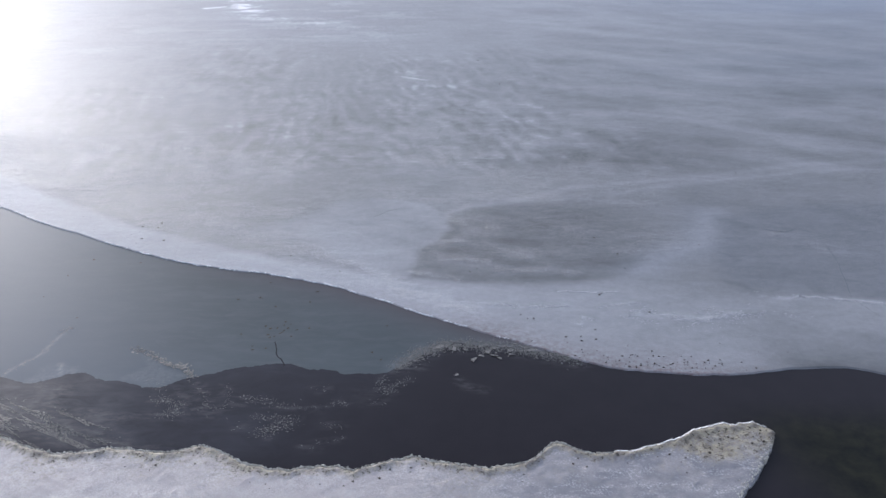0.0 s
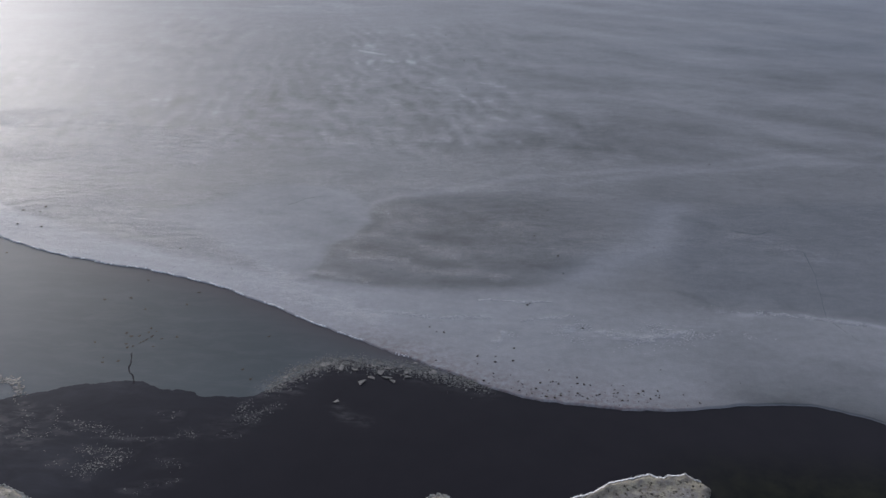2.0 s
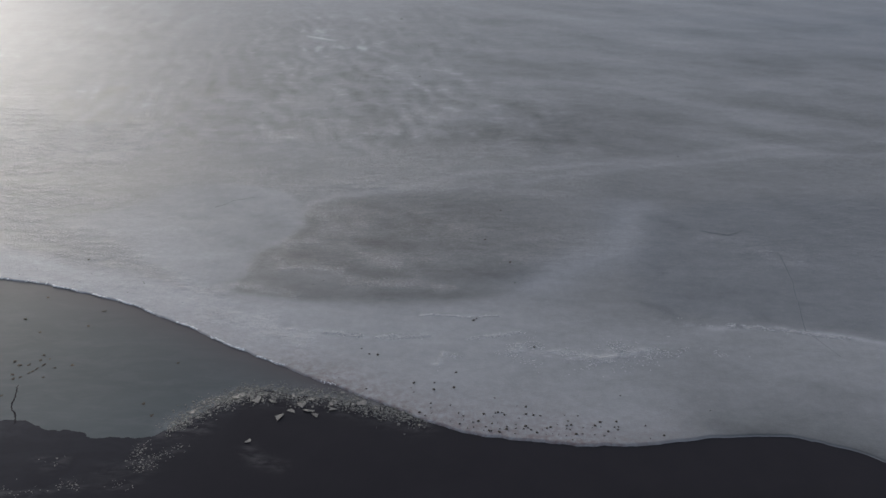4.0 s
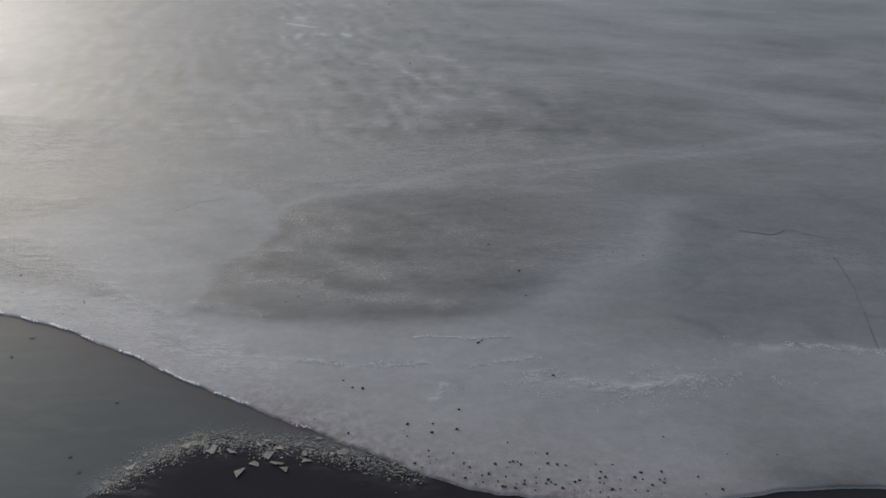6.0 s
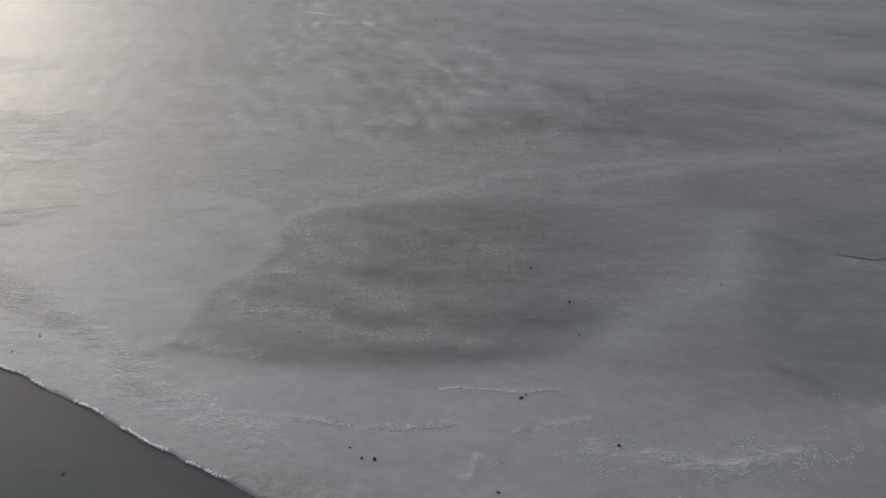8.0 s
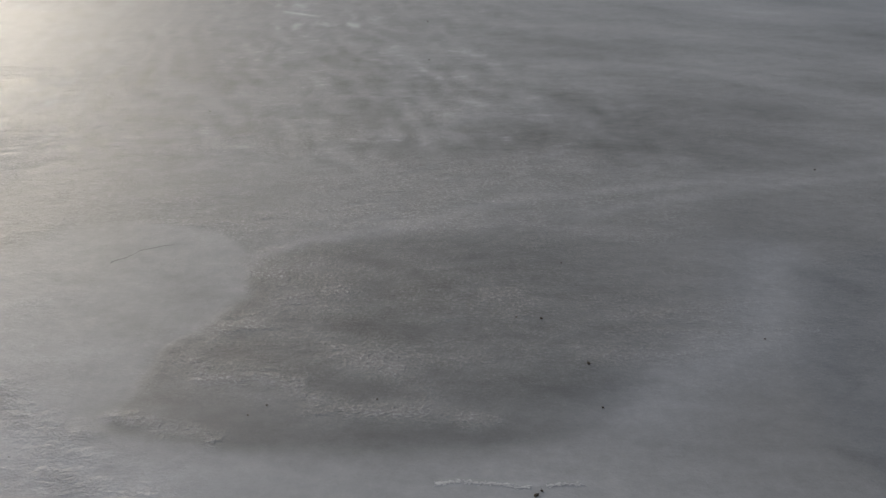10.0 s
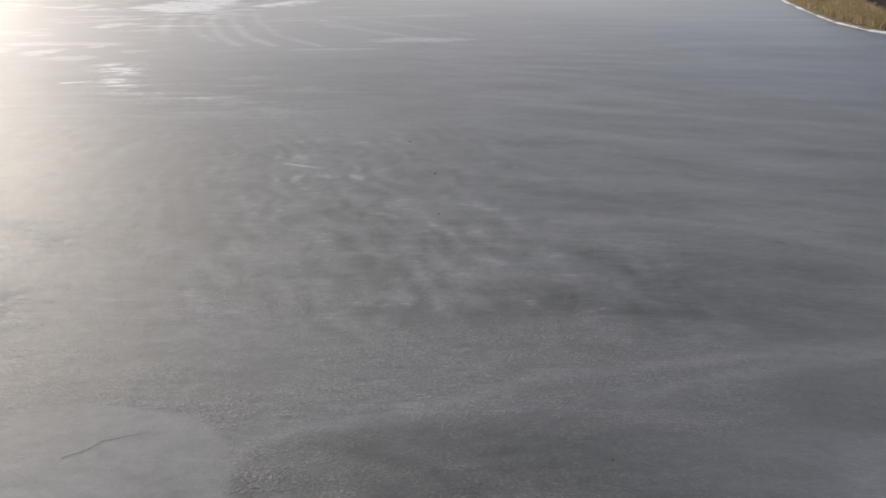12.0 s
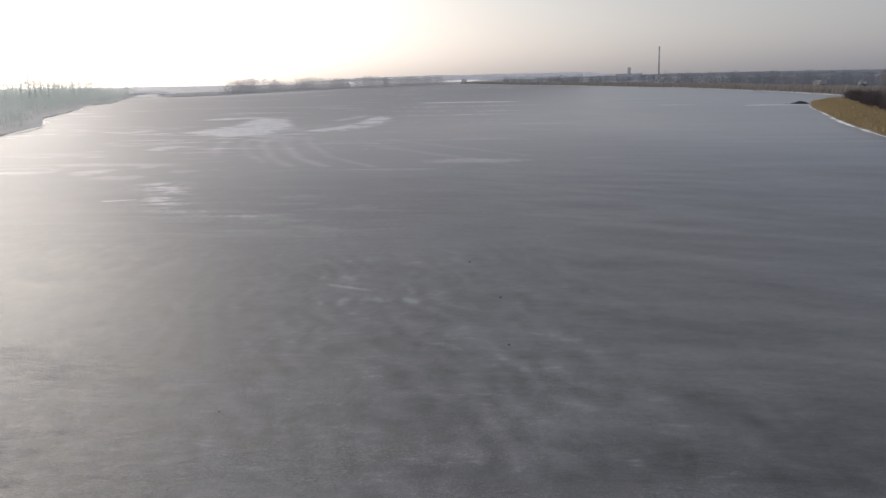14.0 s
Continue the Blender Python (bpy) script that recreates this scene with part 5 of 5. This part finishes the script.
def crumbs():
    rnd = random.Random(78)
    v, f = [], []
    lines = [(PILE, 0.19, 3600, 0.042), ([(-10.7, 24.2), (-9.8, 23.7), (-9.0, 23.1), (-8.4, 23.0), (-7.95, 22.3)], 0.09, 330, 0.055), ([(-14.2, 20.8), (-13.1, 20.6), (-11.7, 20.1), (-10.1, 19.4)], 0.13, 2600, 0.026),
             ([(-14.6, 20.2), (-13.8, 20.1), (-12.7, 19.8), (-11.5, 19.1), (-9.8, 18.5)], 0.24, 5200, 0.026), ([(-14.2, 19.6), (-13.0, 19.1), (-11.6, 18.6), (-10.4, 18.4)], 0.2, 2600, 0.026), ([(-15.0, 22.4), (-14.2, 23.5), (-13.9, 24.8)], 0.06, 70, 0.035),
             ([(-13.9, 25.3), (-13.7, 25.7)], 0.12, 40, 0.04), *[(line, 1.2 * wide, count, 0.029) for line, wide, count in zip(CRUMB_LINES, (0.07, 0.08, 0.06, 0.05, 0.10, 0.06, 0.13, 0.05, 0.10, 0.06, 0.05, 0.06, 0.09, 0.14, 0.06, 0.10), (110, 34, 16, 10, 190, 80, 220, 34, 24, 14, 8, 10, 120, 200, 26, 50))], ([(-9, 19.9), (-5, 19.6), (-2.5, 20.6)], 0.7, 6, 0.028)]
    for line, wide, count, size in lines:
        size *= 0.85
        tall = (0.1, 0.3) if size < 0.03 else (0.15, 0.6)
        for i in range(count):
            x, y = scatter(line, wide, rnd)
            if x < -9 and y < 21 and fbm(x * 0.35 + 0.3 * y, y + 0.45 * x, 0.22, 3, 123) < 0.53:
                continue
            s = size * rnd.uniform(0.2, 0.75) * (1.8 if rnd.random() < 0.08 else 1)
            long = rnd.uniform(1.0, 1.7)
            n = len(v)
            t = rnd.uniform(0, 6.3)
            for k in range(4):
                a = t + k * math.pi / 2 + rnd.uniform(-0.4, 0.4)
                v.append((x + math.cos(a) * s * long, y + math.sin(a) * s, -0.05))
            for k in range(4):
                a = t + k * math.pi / 2 + rnd.uniform(-0.4, 0.4)
                v.append((x + math.cos(a) * s * 0.75 * long, y + math.sin(a) * s * 0.75, -0.024 + s * rnd.uniform(*tall)))
            f.append((n + 4, n + 5, n + 6, n + 7))
            for k in range(4):
                f.append((n + k, n + (k + 1) % 4, n + 4 + (k + 1) % 4, n + 4 + k))
    tagged(new("ice_crumbs", soup("ice_crumbs", v, f, CRUMB, shade=False)), "dirty crumbs of crushed ice frozen along the water", "ice crumbs", kind="stuff")


crumbs()


def shelf_crust():
    """Frozen lumps along the crumbling edge of the shelf."""
    rnd = random.Random(81)
    xs = np.array([rnd.uniform(-13.5, 11.4) for i in range(4200)])
    ys = shelf_line(xs) - np.abs(np.array([rnd.gauss(0, 0.09) for i in xs])) + 0.04
    side = np.array([rnd.uniform(8.4, 11.5) for i in range(700)])
    xs, ys = np.concatenate([xs, side]), np.concatenate([ys, curve(SHELF_LOW, side) + np.abs(np.array([rnd.gauss(0, 0.2) for i in side])) + 0.08])
    v, f = [], []
    for x, y in zip(xs, ys):
        if 6.6 < x and y > 18.2 and rnd.random() < 0.65:
            continue
        s = rnd.uniform(0.008, 0.024) * (1.6 if rnd.random() < 0.12 else 1)
        t, n = rnd.uniform(0, 6.3), len(v)
        low = 0.03 + 0.05 * rnd.random()
        for z, k in ((low - 0.06, 1.0), (low + s * 0.5, 0.9), (low + s * 1.1, 0.4)):
            for j in range(5):
                a = t + j * 2 * math.pi / 5
                r = s * k * rnd.uniform(0.75, 1.25)
                v.append((x + math.cos(a) * r * 1.2, y + math.sin(a) * r, z))
        for ring in (0, 5):
            for j in range(5):
                f.append((n + ring + j, n + ring + (j + 1) % 5, n + ring + 5 + (j + 1) % 5, n + ring + 5 + j))
        f.append(tuple(n + 10 + j for j in range(5)))
    tagged(new("crusted_lumps", soup("crusted_lumps", v, f, LUMP, shade=False)), "yellowish crusted ice lumps on the shelf edge", "ice lumps", kind="stuff")


def flake_soup(name, places, small, large, tall, material, label):
    """Low ragged flakes of ice, each a small tapered block of its own outline."""
    rnd = random.Random(len(places))
    v, f = [], []
    for x, y, z in places:
        s, t, n = rnd.uniform(small, large), rnd.uniform(0, 6.3), len(v)
        for h, r in ((-0.02, 1.0), (tall * rnd.uniform(0.3, 1.1), 0.82)):
            for j in range(4):
                a = t + j * math.pi / 2 + rnd.uniform(-0.5, 0.5)
                v.append((x + math.cos(a) * s * r * 1.6, y + math.sin(a) * s * r, z + h))
        f.append((n + 4, n + 5, n + 6, n + 7))
        for j in range(4):
            f.append((n + j, n + (j + 1) % 4, n + 4 + (j + 1) % 4, n + 4 + j))
    return tagged(new(name, soup(name, v, f, material, shade=False)), label, "rime", kind="stuff")


def rime():
    """The white fringe of the old ice, and the pushed-up ridges on its rim."""
    rnd = random.Random(83)
    xs = np.array([rnd.uniform(-24, 3.5) for i in range(3600)])
    ys = edge_line(xs) + np.array([rnd.gauss(0.005, 0.016) for i in xs])
    keep = fbm(xs, xs * 0 + 2, 0.5, 3, 34)
    flake_soup("rime_fringe", [(x, y, 0) for x, y, k in zip(xs, ys, keep) if k > 0.44 and rnd.random() > max(0.0, (x + 3) / 8)], 0.006, 0.02, 0.014, RIME, "ragged white rime along the edge of the old ice")
    made = []
    east = [(13.0, 28.5), (14.1, 28.35), (15.9, 28.15), (18.5, 27.6)]
    rows = [(RIM_LINES[0], 0.025, 420), (RIM_LINES[1], 0.045, 700), (RIM_LINES[2], 0.04, 260), (RIM_LINES[4], 0.03, 90), (east, 0.06, 1500), ([(6.25, 25.9), (6.4, 26.3), (6.7, 26.35)], 0.09, 120)]
    for line, wide, count in rows:
        for i in range(count):
            x, y = scatter(line, wide, rnd)
            if fbm(x, y, 0.4, 3, 35) > 0.42:
                made.append((x, y + 0.14 * (float(fbm(x, 0.0, 0.5, 3, 36)) - 0.5), 0.004))
    for i in range(3200):
        x, y = scatter([(8.4, 26.9), (9.2, 26.5), (10.3, 26.45), (11.4, 26.65), (12.6, 26.9), (14.5, 26.4)], 0.32, rnd)
        if fbm(x * 0.7, y, 0.35, 3, 37) > 0.54:
            made.append((x, y, 0.002))
    flake_soup("rime_ridge", made, 0.006, 0.024, 0.005, RIDGE, "broken whitish flakes pushed up on the ice rim")


rime()
LUMP = plain("dirty_lump", (0.20, 0.19, 0.155), (0.60, 0.585, 0.53), 5, 0.6)
shelf_crust()


def clod_mesh(seed):
    """A small uneven lump of dark mud and leaves."""
    rnd = random.Random(seed)
    bm = bmesh.new()
    bmesh.ops.create_icosphere(bm, subdivisions=1, radius=0.5)
    for p in bm.verts:
        p.co *= rnd.uniform(0.65, 1.2)
        p.co.z = max(p.co.z * 0.55, -0.12)
    for i in range(3):
        a = rnd.uniform(0, 6.3)
        d = Vector((math.cos(a), math.sin(a), 0.1))
        s = Vector((-d.y, d.x, 0)) * 0.08
        bm.faces.new([bm.verts.new(q) for q in (d * 0.3 - s, d * 0.3 + s, d * rnd.uniform(0.7, 1.0))])
    me = bpy.data.meshes.new("mud_clod")
    bm.to_mesh(me)
    bm.free()
    me.materials.append(MUD)
    return me


lumps = [clod_mesh(i) for i in range(6)]


def clods():
    rnd = random.Random(79)
    rows = [(8.5, 32.0, 0.17), (7.65, 33.65, 0.13), (7.1, 33.7, 0.09), (7.2, 28.3, 0.17), (7.3, 28.4, 0.1), (4.4, 26.4, 0.17), (4.15, 26.42, 0.12), (3.9, 26.7, 0.1), (6.7, 25.6, 0.12), (6.1, 24.8, 0.16),
            (6.65, 24.9, 0.15), (6.1, 25.1, 0.1), (8.6, 30.6, 0.09), (2.2, 30.6, 0.09), (4.3, 30.8, 0.08), (1.9, 30.3, 0.08), (-3.2, 46.9, 0.12), (4.35, 53.0, 0.15), (4.0, 59.2, 0.17), (2.45, 65.9, 0.24),
            (16.3, 41.7, 0.14), (12.3, 32.9, 0.09), (-14.0, 34.9, 0.22), (-13.2, 35.3, 0.22), (-13.6, 33.6, 0.2), (-12.5, 33.4, 0.2), (-13.2, 34.8, 0.14), (-6.2, 31.8, 0.15), (8.3, 36.1, 0.1), (9.0, 26.9, 0.12)]
    for i in range(95):
        x = min(max(rnd.gauss(8.6, 1.9), 3.4), 13.5)
        d = 0.12 + abs(rnd.gauss(0, 0.55))
        rows.append((x, float(edge_line(np.array([x]))[0]) + d, rnd.choice((0.05, 0.07, 0.09, 0.13))))
    for i in range(26):
        x = rnd.uniform(-18, 6)
        d = rnd.uniform(0.3, 2.0)
        rows.append((x, float(edge_line(np.array([x]))[0]) + d, rnd.uniform(0.04, 0.08)))
    for i, (x, y, s) in enumerate(rows):
        s *= 0.62
        ob = new("mud_clod", lumps[i % 6])
        ob.matrix_basis = pose(x, y, 0.01, 0, 0, rnd.uniform(0, 360)) @ Matrix.Diagonal((s, s * rnd.uniform(0.7, 1), s, 1))
        tagged(ob, "dark clod of mud and leaves frozen on the ice", "clod", "clods on the ice")
    for i in range(75):
        x = rnd.uniform(-12, 11.2)
        d = 0.1 + abs(rnd.gauss(0, 0.45))
        if x > 8 and rnd.random() < 0.3:
            d *= 1.5
        y = float(shelf_line(np.array([x]))[0]) - d
        s = rnd.choice((0.03, 0.04, 0.06, 0.08))
        ob = new("mud_clod", lumps[i % 6])
        ob.matrix_basis = pose(x, y, 0.085, 0, 0, rnd.uniform(0, 360)) @ Matrix.Diagonal((s, s, s, 1))
        tagged(ob, "small dark clod of mud on the dirty snow shelf", "clod", "clods on the shelf")
    for i in range(26):
        x = rnd.uniform(8.3, 11.4)
        y = float(shelf_line(np.array([x]))[0]) - rnd.uniform(0.08, 1.3)
        if y < float(curve(SHELF_LOW, np.array([x]))[0]) + 0.15:
            continue
        s = rnd.choice((0.03, 0.04, 0.06, 0.09))
        ob = new("mud_clod", lumps[i % 6])
        ob.matrix_basis = pose(x, y, 0.085, 0, 0, rnd.uniform(0, 360)) @ Matrix.Diagonal((s, s, s, 1))
        tagged(ob, "small dark clod of mud on the dirty snow shelf", "clod", "clods on the shelf")
    for i in range(34):
        x = rnd.choice((rnd.uniform(-16, -12.5), rnd.uniform(-7, -4.4), rnd.uniform(-9, -1)))
        y = rnd.uniform(float(thin_line(np.array([x]))[0]) + 0.5, float(edge_line(np.array([x]))[0]) - 0.3)
        if rnd.random() < 0.5:
            x, y = -5.4 + rnd.gauss(0, 0.5), 25.3 + rnd.gauss(0, 0.4)
        s = rnd.uniform(0.05, 0.11)
        ob = new("mud_clod", lumps[i % 6])
        ob.matrix_basis = pose(x, y, -0.022, 0, 0, rnd.uniform(0, 360)) @ Matrix.Diagonal((s * 1.5, s, s * 0.5, 1))
        tagged(ob, "dark scrap of weed frozen in the thin ice", "clod", "scraps in the thin ice")


clods()


def crack(line, width, z, material, seed, label):
    """A ragged crack along a line, as a dark strip let into the ice."""
    p = np.array(line)
    s = np.arange(len(p))
    t = np.linspace(0, len(p) - 1, 24 * len(p))
    x = np.interp(t, s, p[:, 0]) + 0.10 * (fbm(t, t * 0, 0.5, 4, seed) - 0.5)
    y = np.interp(t, s, p[:, 1]) + 0.16 * (fbm(t, t * 0 + 5, 0.4, 4, seed + 2) - 0.5)
    w = width * (0.2 + 0.9 * fbm(t, t * 0 + 3, 0.5, 3, seed + 1)) * (1 - t / t[-1] * 0.5)
    dx, dy = np.gradient(x), np.gradient(y)
    k = np.hypot(dx, dy)
    zero = np.zeros((2, len(t)))
    X, Y = np.stack([x + dy / k * w, x - dy / k * w]), np.stack([y - dx / k * w, y + dx / k * w])
    ob = sheet("ice_crack", X, Y, zero + z, material, (("skin", zero), ("shallow", zero), ("frost", zero + 0.05), ("film", zero), ("brown", zero), ("pale", zero)))
    return tagged(ob, label, "crack", kind="structure")


crack([(-4.85, 23.1), (-5.0, 23.5), (-5.25, 23.75), (-5.3, 24.15), (-5.42, 24.55), (-5.5, 24.75)], 0.036, -0.022, WATER, 7, "dark wet crack running into the thin ice")
crack([(-2.85, 36.05), (-2.5, 36.35), (-2.2, 36.75), (-1.5, 37.05)], 0.018, 0.012, THIN, 8, "thin dark crack in pale frosted ice")
crack([(15.6, 34.6), (16.6, 34.2), (17.2, 34.6), (18.2, 34.0)], 0.03, 0.012, THIN, 9, "thin dark crack in grey ice")
crack([(18.0, 33.0), (17.9, 31.0), (17.6, 29.5), (17.3, 28.0), (17.9, 26.6)], 0.013, 0.012, THIN, 10, "thin dark crack across the white ice rim")
